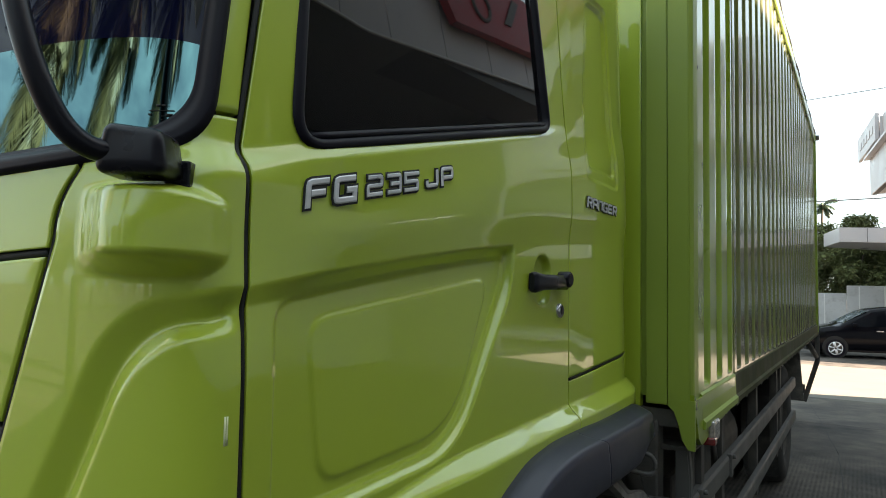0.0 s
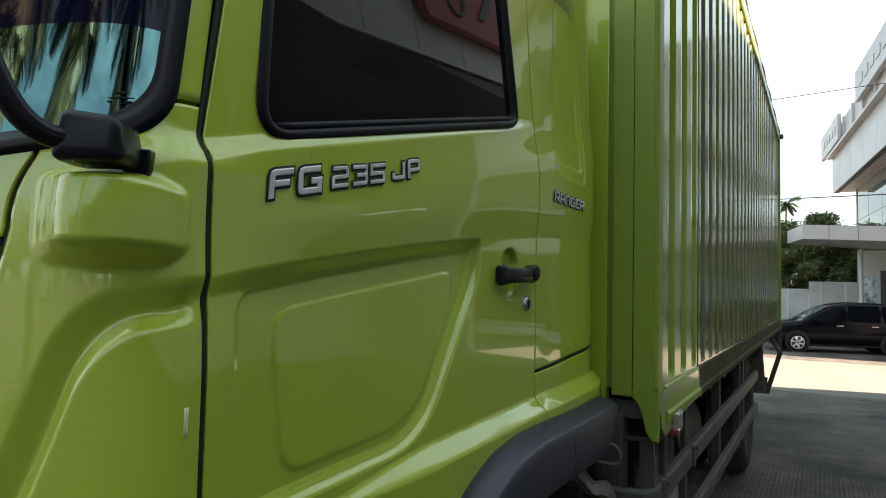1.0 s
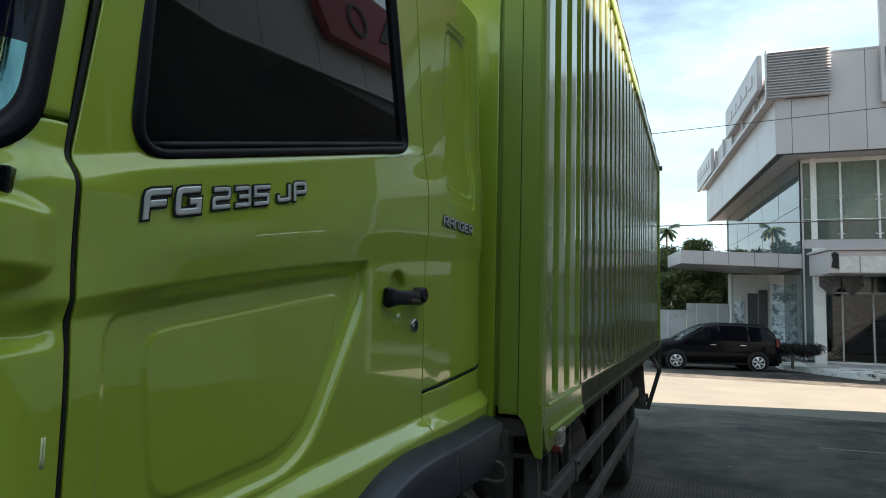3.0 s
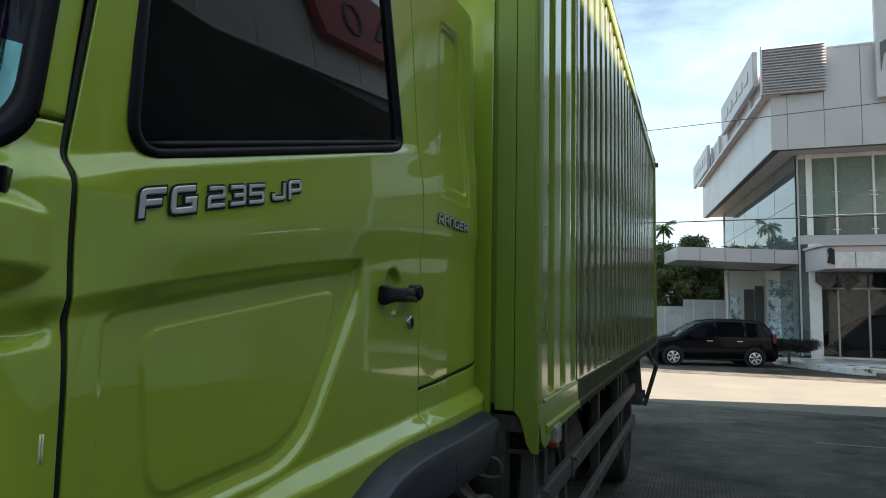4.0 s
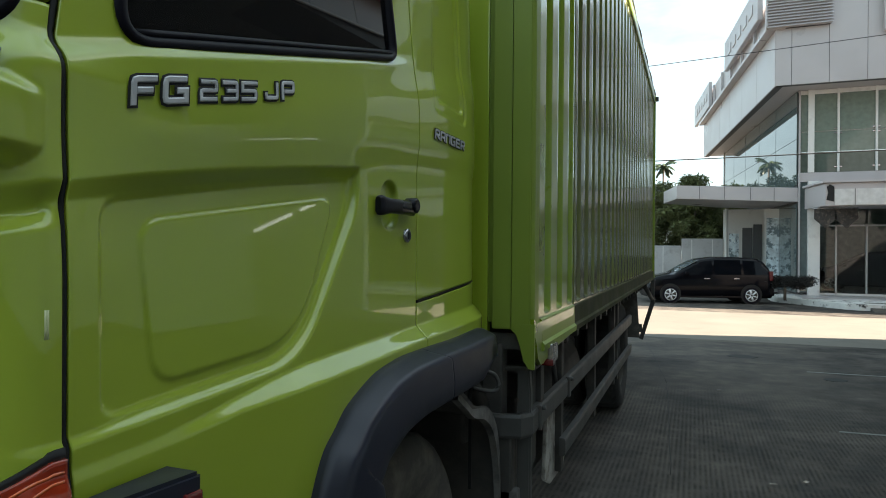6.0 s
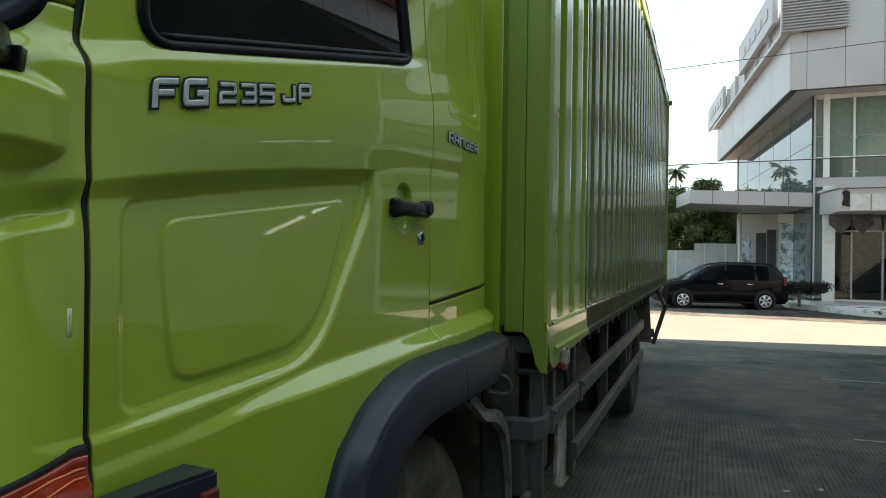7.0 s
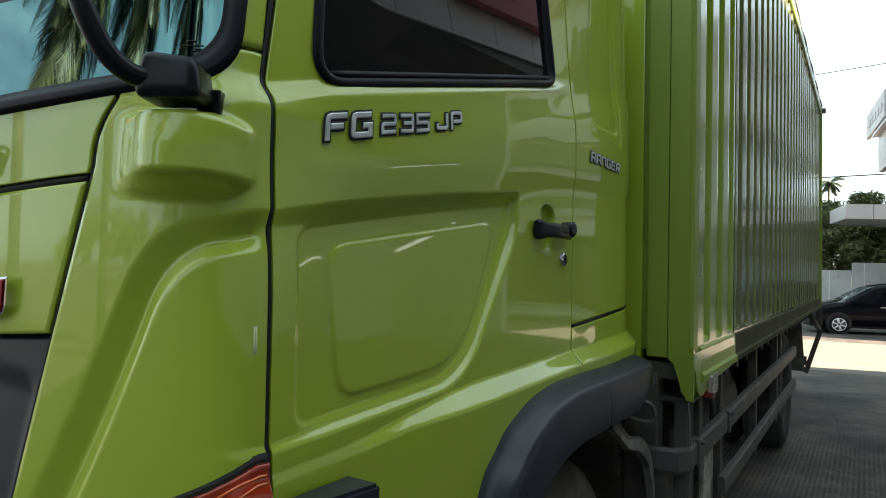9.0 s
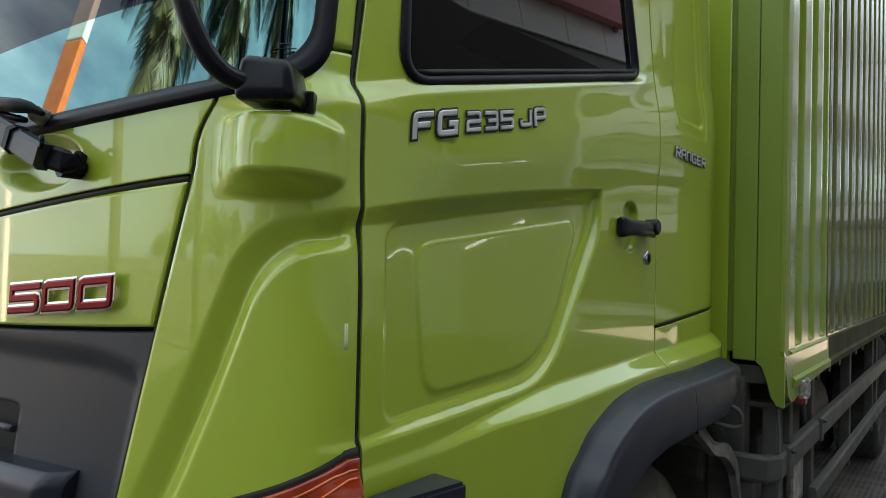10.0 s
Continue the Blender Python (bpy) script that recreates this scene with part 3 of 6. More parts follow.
def square_letter(name, char, where, width, height, half, depth, material, parent, grow=0.0, slant=0.20):
    """One squared letter: flat strokes with cut corners and a bevelled rim."""
    bm = bmesh.new()
    w, h = width - 2 * half - slant * height, height - 2 * half
    for number, line in enumerate(GLYPHS[char]):
        pts = [Vector((x * w + half, y * h + half)) for x, y in line]
        closed = line[0] == line[-1]
        if number:
            pts[0] += (pts[1] - pts[0]).normalized() * (half - grow)
        if char in "PR" and not number:
            pts[-1] += (pts[-2] - pts[-1]).normalized() * (half - grow)
        if not closed:
            pts[-1] += (pts[-1] - pts[-2]).normalized() * grow * (0 if char in "PR" and not number else 1)
            if not number:
                pts[0] += (pts[0] - pts[1]).normalized() * (grow + (half if char in "FPRAN" else 0))
        body = pts[:-1] if closed else pts
        soft = []
        for k, p in enumerate(body):
            if not closed and k in (0, len(body) - 1):
                soft.append(p)
                continue
            if not number and k in SHARP.get(char, ()):
                soft.append(p)
                continue
            a, b = body[k - 1] - p, body[(k + 1) % len(body)] - p
            cut = min(half * 1.15, a.length * 0.45, b.length * 0.45)
            pa, pb = p + a.normalized() * cut, p + b.normalized() * cut
            soft += [pa, (pa + 2 * p + pb) / 4, pb]
        rings, m = [], len(soft)
        for k, p in enumerate(soft):
            d0 = (p - soft[k - 1]).normalized() if closed or k else (soft[1] - p).normalized()
            d1 = (soft[(k + 1) % m] - p).normalized() if closed or k < m - 1 else d0
            n0, n1 = Vector((-d0.y, d0.x)), Vector((-d1.y, d1.x))
            n = (n0 + n1).normalized()
            n /= max(0.5, n.dot(n0))
            ring = []
            for a, z in ((-1, 0.0), (-1, depth * 0.5), (-0.62, depth), (0.62, depth), (1, depth * 0.5), (1, 0.0)):
                q = p + n * a * (half + grow)
                ring.append(bm.verts.new((q.x + slant * q.y, q.y, z + number * 0.0004)))
            rings.append(ring)
        pairs = list(zip(rings, rings[1:])) + ([(rings[-1], rings[0])] if closed else [])
        for a, b in pairs:
            for k in range(5):
                bm.faces.new((a[k], a[k + 1], b[k + 1], b[k]))
        if not closed:
            bm.faces.new(rings[0])
            bm.faces.new(rings[-1])
    bmesh.ops.recalc_face_normals(bm, faces=bm.faces[:])
    bm.transform(where)
    return part(name, bm, material, parent)


def square_badge(text, where, width, height, gap, face, parent, rim_mat, rim, half=0.13, slant=0.20):
    one = (width - slant * height - gap * (len(text) - 1)) / len(text) + slant * height
    for k, char in enumerate(text):
        at = where @ Matrix.Translation((k * (one - slant * height + gap), 0, 0))
        base = square_letter("badge_outline", char, at, one, height, half * height, 0.0014, rim_mat, parent, rim, slant)
        square_letter("badge_letter", char, at @ Matrix.Translation((0, 0, 0.0012)), one, height, half * height, 0.0022, face, parent, 0.0, slant)


square_badge("FG", on_side(0.126, 1.664, 12.6, 0.0015), 0.113, 0.041, 0.0060, SILVER, door, GAP, 0.0036, 0.116, 0.30)
square_badge("235", on_side(0.2525, 1.6965, 12.4, 0.0015), 0.154, 0.034, 0.0085, SILVER, door, GAP, 0.0033, 0.098, 0.30)
square_badge("JP", on_side(0.416, 1.735, 12.4, 0.0015), 0.104, 0.035, 0.0085, SILVER, door, GAP, 0.0033, 0.103, 0.30)
square_badge("RANGER", on_side(1.226, 1.800, 0.0, 0.003), 0.262, 0.031, 0.0075, SILVER, truck, GAP, 0.0024, 0.105, 0.16)
pa, pb = front(0.6085, 1.371)[0], front(0.3435, 1.397)[0]
along5 = (pb - pa).normalized()
n5 = front(0.48, 1.395)[1]
up5 = n5.cross(along5).normalized()
n5 = along5.cross(up5)
m5 = Matrix(((along5.x, up5.x, n5.x, pa.x), (along5.y, up5.y, n5.y, pa.y), (along5.z, up5.z, n5.z, pa.z), (0, 0, 0, 1))) @ Matrix.Translation((0, 0, 0.016))
square_badge("500", m5 @ Matrix.Translation((0, 0, -0.004)), (pb - pa).length, 0.050, 0.008, REDLET, truck, CHROME, 0.0034, 0.125, 0.14)

# corner lamp, step lamp


def lamp_top(u):
    return 1.216 - 0.27 * max(0.0, u * 0.42 - 0.05) ** 1.1


def lamp_at(out, grow):
    def at(u, v):
        z = 1.03 + v * (lamp_top(u) + grow - 1.03)
        p, nn = front((0.012 + u * 0.42) ** 2, z)
        return p + nn * out, nn
    return at


part("turn_signal", sheet(lamp_at(0.014, -0.007), span(0.02, 1, 40), span(0, 1, 30), 0.03), ORANGE, truck, "amber corner turn signal")
# lens ribs, coloured brighter than the lens to give its highlights
LENS_RIB_GLINT = pmat("amber_rib_glint", (0.75, 0.13, 0.025), 0.15, coat=1.0, var=0.3, scale=40)
signal = bpy.data.objects["turn_signal"]
for drop in (0.016, 0.034, 0.052, 0.070):
    part("lens_rib", tube([lamp_at(0.0135, -0.007)(u, 1 - drop / (lamp_top(u) - 1.03))[0] for u in span(0.05, 0.92, 26)], 0.0022, 6), LENS_RIB_GLINT, signal)
part("signal_bezel", sheet(lamp_at(0.008, 0.002), span(0, 1, 40), span(0, 1, 30), 0.03), GAP, truck)
for a0, a1 in ((0.056, 0.0625), (0.065, 0.0725)):
    part("inspection_sticker", sheet(inset(lambda u, v: front(u * u, v), -0.0008), span(a0, a1, 4), span(1.355, 1.391, 4), 0.0006), STICKER, truck, "small pale sticker")
part("step_trim", prism([(0.01, 0.035), (0.058, 0.035), (0.078, 0.190), (0.01, 0.190)], 2, 1.108, 1.152, 0.006), PLASTIC, truck, "black plastic step trim")
part("step_reflector", cuboid((0.05, 0.155, 1.088), (0.082, 0.186, 1.128), 0.004), REDLENS, truck)

# black wheel arch flare in two lengths
arch_line = through_points([(0, y, z) for y, z in ARCH], 220)


def flare(cut0, cut1, name):
    pts = [p for p in arch_line if cut0 + 0.004 <= p.y <= cut1 - 0.004]
    for cut, place in ((cut0, 0), (cut1, len(pts))):
        if 0.45 < cut < 1.66:
            pts.insert(place if place == 0 else len(pts), Vector((0, cut, arch_z(cut))))
    section = [(-0.004, 0.0), (-0.004, 0.050), (-0.006, 0.060), (-0.010, 0.069), (-0.020, 0.092), (-0.023, 0.098), (-0.028, 0.103), (-0.036, 0.106), (-0.046, 0.107), (-0.100, 0.113), (-0.138, 0.112), (-0.147, 0.108), (-0.153, 0.099), (-0.148, 0.02), (-0.03, 0.0)]
    bm, rings = bmesh.new(), []
    for i, p in enumerate(pts):
        d = (pts[min(i + 1, len(pts) - 1)] - pts[max(i - 1, 0)]).normalized()
        out = Vector((0, -d.z, d.y))
        rise = 0.060 * smooth((p.y - 1.40) / 0.17)
        near = smooth(1 - abs(p.y - 1.135) / 0.13)
        rings.append([bm.verts.new(Vector((x, p.y - 0.075 * near * smooth((n + 0.040) / 0.036), p.z)) + out * (n * (1 + 0.35 * smooth((1.12 - p.z) / 0.14)) + rise * smooth((-0.09 - n) / 0.06))) for n, x in section])
    for a, b in zip(rings, rings[1:]):
        for k in range(len(section)):
            bm.faces.new((a[k], a[(k + 1) % len(section)], b[(k + 1) % len(section)], b[k])).smooth = 0 < k < 12
    bm.faces.new(rings[0])
    bm.faces.new(rings[-1])
    bmesh.ops.recalc_face_normals(bm, faces=bm.faces[:])
    part(name, bm, PLASTIC, truck, "dark textured plastic arch flare")


flare(0.0, 1.1345, "wheel_arch_flare")
flare(1.1360, 1.565, "wheel_arch_flare")
part("arch_liner", sheet(lambda y, a: (Vector((-0.55 + a, y, 1.10 - 0.9 * max(0, abs(y - 1.12) - 0.35) ** 1.5)), Vector((0, 0, 1))), span(0.45, 1.66, 30), span(0, 0.56, 4), 0.02), GAP, truck)


# wheels
def wheel_parts(cx, cy, r, width, parent, dish=0.05, rubber=None):
    """Outer face at x = cx, axle at height r."""
    w = new("wheel")
    w.parent = parent
    bm = bmesh.new()
    prof = [(r * 0.56, -0.01), (r * 0.62, 0.008), (r * 0.80, 0.022), (r * 0.90, 0.012), (r * 0.965, -0.012), (r, -0.04), (r, -width + 0.04), (r * 0.96, -width), (r * 0.56, -width)]
    n, rings = 56, []
    for k in range(n):
        a = 2 * math.pi * k / n
        ring = []
        for i, (rr, x) in enumerate(prof):
            rr2 = rr - (0.010 if i in (5, 6) and k % 2 else 0)
            ring.append(bm.verts.new((cx + x, cy + rr2 * math.cos(a), r + rr2 * math.sin(a))))
        rings.append(ring)
    for k in range(n):
        a, b = rings[k], rings[(k + 1) % n]
        for i in range(len(prof) - 1):
            bm.faces.new((a[i], a[i + 1], b[i + 1], b[i])).smooth = i < 4
    bmesh.ops.recalc_face_normals(bm, faces=bm.faces[:])
    part("tyre", bm, rubber or TYRE_LIFTED, w, "dusty black truck tyre")
    bm, rings = bmesh.new(), []
    prof = [(r * 0.57, -0.005), (r * 0.53, 0.0), (r * 0.50, -dish), (r * 0.34, -dish - 0.02), (r * 0.24, -dish + 0.05), (r * 0.12, -dish + 0.07), (0.001, -dish + 0.07)]
    for k in range(n):
        a = 2 * math.pi * k / n
        rings.append([bm.verts.new((cx + x, cy + rr * math.cos(a), r + rr * math.sin(a))) for rr, x in prof])
    for k in range(n):
        a, b = rings[k], rings[(k + 1) % n]
        for i in range(len(prof) - 1):
            bm.faces.new((a[i], a[i + 1], b[i + 1], b[i])).smooth = True
    bmesh.ops.recalc_face_normals(bm, faces=bm.faces[:])
    part("rim", bm, CHASSIS, w)
    for k in range(8):
        a = 2 * math.pi * k / 8
        c = Vector((cx - dish - 0.01, cy + r * 0.40 * math.cos(a), r + r * 0.40 * math.sin(a)))
        part("wheel_nut", tube([c, c + Vector((0.035, 0, 0))], 0.014, 6), CHASSIS, w)


wheel_parts(-0.055, 1.16, 0.465, 0.28, truck)
# the near rear pair takes the darker copy of the tyre rubber
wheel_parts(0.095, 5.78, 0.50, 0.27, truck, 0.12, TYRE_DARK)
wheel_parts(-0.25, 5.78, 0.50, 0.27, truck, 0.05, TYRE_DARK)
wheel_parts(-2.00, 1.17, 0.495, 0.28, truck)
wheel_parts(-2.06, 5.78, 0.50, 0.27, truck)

# mud guard behind the front wheel, chassis, tanks
flap_line = through_points([(0, 1.29, 1.03), (0, 1.37, 0.985), (0, 1.45, 0.940), (0, 1.57, 0.912), (0, 1.66, 0.860), (0, 1.72, 0.77), (0, 1.755, 0.62), (0, 1.775, 0.36)], 36)
bm = bmesh.new()
rows = [[bm.verts.new((x, p.y + dy, p.z + dz)) for x, dy, dz in ((-0.42, 0, 0), (0.045, 0, 0), (0.060, 0.004, 0.012), (0.060, 0.028, 0.020), (0.04, 0.02, 0.014), (-0.42, 0.02, 0.014))] for p in flap_line]
for a, b in zip(rows, rows[1:]):
    for k in range(5):
        bm.faces.new((a[k], a[k + 1], b[k + 1], b[k])).smooth = True
bmesh.ops.recalc_face_normals(bm, faces=bm.faces[:])
part("mud_guard", bm, CHASSIS, truck, "dusty mud guard behind front wheel")
bm, rings = bmesh.new(), []
for k, p in enumerate(flap_line):
    d = (flap_line[min(k + 1, 35)] - flap_line[max(k - 1, 0)]).normalized()
    o = Vector((0, -d.z, d.y))
    w = 0.014 + 0.016 * smooth((0.96 - p.z) / 0.08) * smooth((p.z - 0.55) / 0.3)
    rings.append([bm.verts.new(p + o * a + Vector((x, 0, 0))) for a, x in ((w, 0.048), (w * 0.8, 0.066), (-w * 0.8, 0.070), (-w, 0.048))])
for a, b in zip(rings, rings[1:]):
    for k in range(4):
        bm.faces.new((a[k], a[(k + 1) % 4], b[(k + 1) % 4], b[k]))
bmesh.ops.recalc_face_normals(bm, faces=bm.faces[:])
part("mud_guard_lip", bm, DUST, truck, "pale dusty guard lip")
part("chassis_rail", cuboid((-0.75, 0.3, 0.66), (-0.65, 9.2, 0.93), 0.01), CHASSIS, truck)
part("chassis_rail", cuboid((-1.59, 0.3, 0.66), (-1.49, 9.2, 0.93), 0.01), CHASSIS, truck)
part("axle", tube([(-2.0, 5.78, 0.5), (0.0, 5.78, 0.5)], 0.09, 12), CHASSIS, truck)
part("axle", tube([(-2.0, 1.17, 0.48), (-0.1, 1.17, 0.48)], 0.06, 12), CHASSIS, truck)
part("battery_box", cuboid((-0.45, 2.15, 0.42), (0.02, 2.72, 0.84), 0.02), CHASSIS, truck)
part("fuel_tank", tube([(-0.30, 2.95, 0.66), (-0.30, 4.15, 0.66)], 0.27, 24), CHASSIS, truck)
part("step_bracket", cuboid((-0.30, 1.80, 0.50), (0.10, 1.84, 0.80), 0.01), CHASSIS, truck)
part("air_tank", tube([(-0.35, 4.35, 0.70), (-0.35, 4.95, 0.70)], 0.15, 18), CHASSIS, truck)
part("hook_loop", tube(through_points([(0.03, 1.58, 1.055), (0.085, 1.60, 1.045), (0.100, 1.61, 1.010), (0.085, 1.60, 0.985), (0.02, 1.57, 0.995)], 16), 0.008, 8), RAIL, truck)
part("cab_mount", cuboid((-0.36, 1.62, 0.78), (-0.02, 1.70, 1.16), 0.02), CHASSIS, truck)
part("cab_strut", tube([(-0.06, 1.60, 1.12), (-0.02, 1.82, 0.86)], 0.035, 12), CHASSIS, truck)
part("bracket_plate", cuboid((-0.02, 1.80, 0.80), (0.06, 1.88, 1.12), 0.008), CHASSIS, truck)

# side guard: two rails, posts, the front one turns in behind the wheel
RX = 0.160
rail_line = [(-0.28, 1.80, 0.815), (0.06, 1.80, 0.815), (0.125, 1.81, 0.815), (0.15, 1.86, 0.815), (RX - 0.012, 1.95, 0.815), (RX - 0.012, 6.02, 0.815)]


def flat_rail(points, h, t, name):
    bm, rings = bmesh.new(), []
    pts = [Vector(p) for p in points]
    for i, p in enumerate(pts):
        d = (pts[min(i + 1, len(pts) - 1)] - pts[max(i - 1, 0)]).normalized()
        o = Vector((d.y, -d.x, 0)).normalized()
        rings.append([bm.verts.new(p + o * a + Vector((0, 0, b))) for a, b in ((t, -h), (t + 0.006, -h + 0.012), (t + 0.006, h - 0.012), (t, h), (-t, h), (-t, -h))])
    for a, b in zip(rings, rings[1:]):
        for k in range(6):
            bm.faces.new((a[k], a[(k + 1) % 6], b[(k + 1) % 6], b[k]))
    bm.faces.new(rings[0])
    bm.faces.new(rings[-1])
    bmesh.ops.recalc_face_normals(bm, faces=bm.faces[:])
    part(name, bm, RAIL, truck, "worn grey steel side guard rail")


flat_rail(rail_line, 0.045, 0.012, "guard_rail")
flat_rail([(RX - 0.012, 2.53, 0.540), (RX - 0.012, 2.95, 0.535), (RX - 0.012, 6.02, 0.530)], 0.042, 0.012, "guard_rail")
for y in (2.02, 2.62, 3.75, 4.85, 5.10):
    part("guard_post", cuboid((RX - 0.075, y - 0.03, 0.40 if y > 2.3 else 0.62), (RX - 0.026, y + 0.03, 1.06), 0.006), CHASSIS, truck)
part("guard_front_post", prism([(0.105, 0.30), (0.158, 0.30), (0.158, 0.93), (0.150, 1.03), (0.105, 1.03)], 1, 1.85, 1.89, 0.006), RAIL, truck)
part("post_step", prism([(0.04, 1.012), (0.175, 1.020), (0.175, 1.034), (0.04, 1.030)], 1, 1.84, 1.95, 0.004), CHASSIS, truck)
part("post_foot_bolt", tube([(0.165, 1.87, 0.52), (0.215, 1.87, 0.53)], 0.012, 8), RAIL, truck)
for y in (1.975, 2.60):
    part("rail_clamp", cuboid((RX - 0.006, y - 0.022, 0.768), (RX + 0.016, y + 0.022, 0.866), 0.006), RAIL, truck)
    part("clamp_bolt", tube([(RX + 0.012, y, 0.852), (RX + 0.030, y, 0.856)], 0.010, 6), RAIL, truck)
part("guard_end_plate", prism([(2.36, 0.43), (2.40, 0.74), (2.60, 0.80), (2.72, 0.66), (2.88, 0.42), (2.80, 0.36), (2.50, 0.37)], 0, RX - 0.072, RX - 0.056, 0.005), PLATE, truck, "pale dusty plate behind the guard")
part("hose", tube(through_points([(0.10, 2.50, 1.02), (0.115, 2.56, 0.80), (0.11, 2.66, 0.62), (0.09, 2.62, 0.48)], 16), 0.012, 8), CHASSIS, truck)
part("step_plate", cuboid((0.015, 1.80, 0.42), (0.120, 1.855, 0.575), 0.008), DUST, truck)
part("rubber_flap", cuboid((-0.30, 1.83, 0.28), (0.10, 1.845, 0.78), 0.004), TYRE_LIFTED, truck)

# cargo box: frame, corrugated skin, rails
BX, BY0, BY1, BZ0, BZ1 = 0.182, 1.815, 9.38, 1.06, 3.735


def rib(y):
    """Depth of the pressed corrugation."""
    t = ((y - BY0 - 0.17) / 0.25) % 1.0
    return 0.034 * (smooth((t - 0.02) / 0.10) - smooth((t - 0.40) / 0.10))


ys = [BY0 + 0.045]
while ys[-1] < BY1 - 0.05:
    t = ((ys[-1] - BY0 - 0.17) / 0.25) % 1.0
    ys.append(ys[-1] + (0.006 if t < 0.14 or 0.38 < t < 0.52 else 0.02))
ys = [y for y in ys if y < BY1 - 0.045]
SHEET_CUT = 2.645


def skin(y, z):
    return Vector((BX - 0.006 - rib(y) * smooth((z - 1.222) / 0.03), y, z)), Vector((1, 0, 0))


skin_z = [1.16, 1.22, 1.224, 1.230, 1.237, 1.244, 1.250, 1.26, 1.8, 2.4, 3.0, 3.55, 3.66]
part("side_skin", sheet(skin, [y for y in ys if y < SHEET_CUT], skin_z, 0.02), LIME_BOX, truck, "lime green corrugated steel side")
# behind the cut the skin takes the darker, duller paint
part("side_skin", sheet(skin, [y for y in ys if y > SHEET_CUT - 0.004], skin_z, 0.02), LIME_DULL, truck, "darker, duller lime green corrugated steel side")
part("corner_post", prism([(0.098, BY0 - 0.035), (BX - 0.012, BY0 - 0.035), (BX, BY0 - 0.022), (BX, BY0 + 0.05), (0.098, BY0 + 0.05)], 2, 1.19, BZ1, 0.003), LIME_FRONT, truck)
part("front_wall", cuboid((-2.42, BY0 - 0.012, 1.16), (-0.002, BY0 + 0.03, BZ1 - 0.02), 0.004), LIME, truck)
part("front_wall_strip", cuboid((0.021, BY0 - 0.030, 1.178), (0.095, BY0 + 0.03, BZ1 - 0.02), 0.005), LIME_FRONT, truck)
part("gap_backing", cuboid((-0.02, BY0 + 0.004, 1.2), (0.12, BY0 + 0.012, BZ1 - 0.03)), LIME_FRONT, truck)
part("corner_gusset", prism([(BY0 - 0.034, 1.22), (BY0 - 0.03, 1.17), (BY0 + 0.005, 1.13), (BY0 + 0.035, 1.065), (BY0 + 0.085, 1.035), (BY0 + 0.13, 1.034), (BY0 + 0.30, 1.062), (BY0 + 0.80, 1.080), (BY0 + 0.80, 1.20), (BY0, 1.20)], 0, BX - 0.012, BX + 0.003), LIME_BOX, truck)
part("post_foot", prism([(0.098, 1.20), (0.098, 1.178), (0.118, 1.160), (0.132, 1.12), (0.146, 1.065), (0.164, 1.038), (0.186, 1.034), (0.186, 1.20)], 1, BY0 - 0.036, BY0 - 0.018), LIME_FRONT, truck)
part("bottom_rail", prism([(BX - 0.06, 1.085), (BX + 0.012, 1.085), (BX + 0.014, 1.11), (BX + 0.004, 1.12), (BX + 0.002, 1.205), (BX - 0.02, 1.222), (BX - 0.06, 1.222)], 1, BY0 + 0.10, SHEET_CUT), LIME_FRONT, truck)
# rear length of the rail, much darker and browner than the front length
part("bottom_rail", prism([(BX - 0.06, 1.085), (BX + 0.012, 1.085), (BX + 0.014, 1.11), (BX + 0.004, 1.12), (BX + 0.002, 1.205), (BX - 0.02, 1.222), (BX - 0.06, 1.222)], 1, SHEET_CUT + 0.001, BY1), LIME_RAIL_DARK, truck)
part("top_rail", prism([(BX - 0.06, 3.645), (BX + 0.004, 3.645), (BX + 0.010, 3.66), (BX + 0.010, 3.735), (BX - 0.02, 3.755), (BX - 0.06, 3.755)], 1, BY0, BY1), LIME_BOX, truck)
part("rear_post", cuboid((BX - 0.09, BY1 - 0.06, 1.08), (BX + 0.012, BY1 + 0.02, BZ1 + 0.02), 0.006), LIME_BOX, truck)
part("box_roof", cuboid((-2.42, BY0, BZ1 - 0.02), (BX - 0.05, BY1, BZ1 + 0.015)), LIME_BOX, truck)
part("box_floor", cuboid((-2.42, BY0, 1.10), (BX - 0.06, BY1, 1.16)), CHASSIS, truck)
part("box_far_side", cuboid((-2.44, BY0, 1.08), (-2.40, BY1, BZ1)), LIME_BOX, truck)
part("box_rear", cuboid((-2.42, BY1 - 0.05, 1.10), (BX - 0.08, BY1, BZ1)), LIME_BOX, truck)
for y in span(BY0 + 0.4, BY1 - 0.3, 22):
    part("floor_beam", cuboid((-2.35, y - 0.03, 0.99), (BX - 0.07, y + 0.03, 1.10), 0.004), CHASSIS, truck)
for y in span(BY0 + 0.35, BY1 - 0.2, 30):
    part("roof_rivet_bracket", cuboid((BX + 0.004, y - 0.012, 3.722), (BX + 0.012, y + 0.012, 3.752), 0.003), CHASSIS, truck)
part("roof_edge_strip", tube([(BX - 0.004 + 0.004 * math.sin(7 * y), y, 3.762 + 0.003 * math.sin(11 * y)) for y in span(BY0 + 0.9, BY1, 90)], 0.017, 8), CHASSIS, truck, "dark sealing strip along the roof edge")
part("rear_top_hinge", cuboid((BX - 0.02, BY1 - 0.02, 3.68), (BX + 0.05, BY1 + 0.06, 3.74), 0.01), CHASSIS, truck)
part("tail_bumper", cuboid((-2.3, 9.26, 0.31), (0.03, 9.33, 0.43), 0.01), CHASSIS, truck)
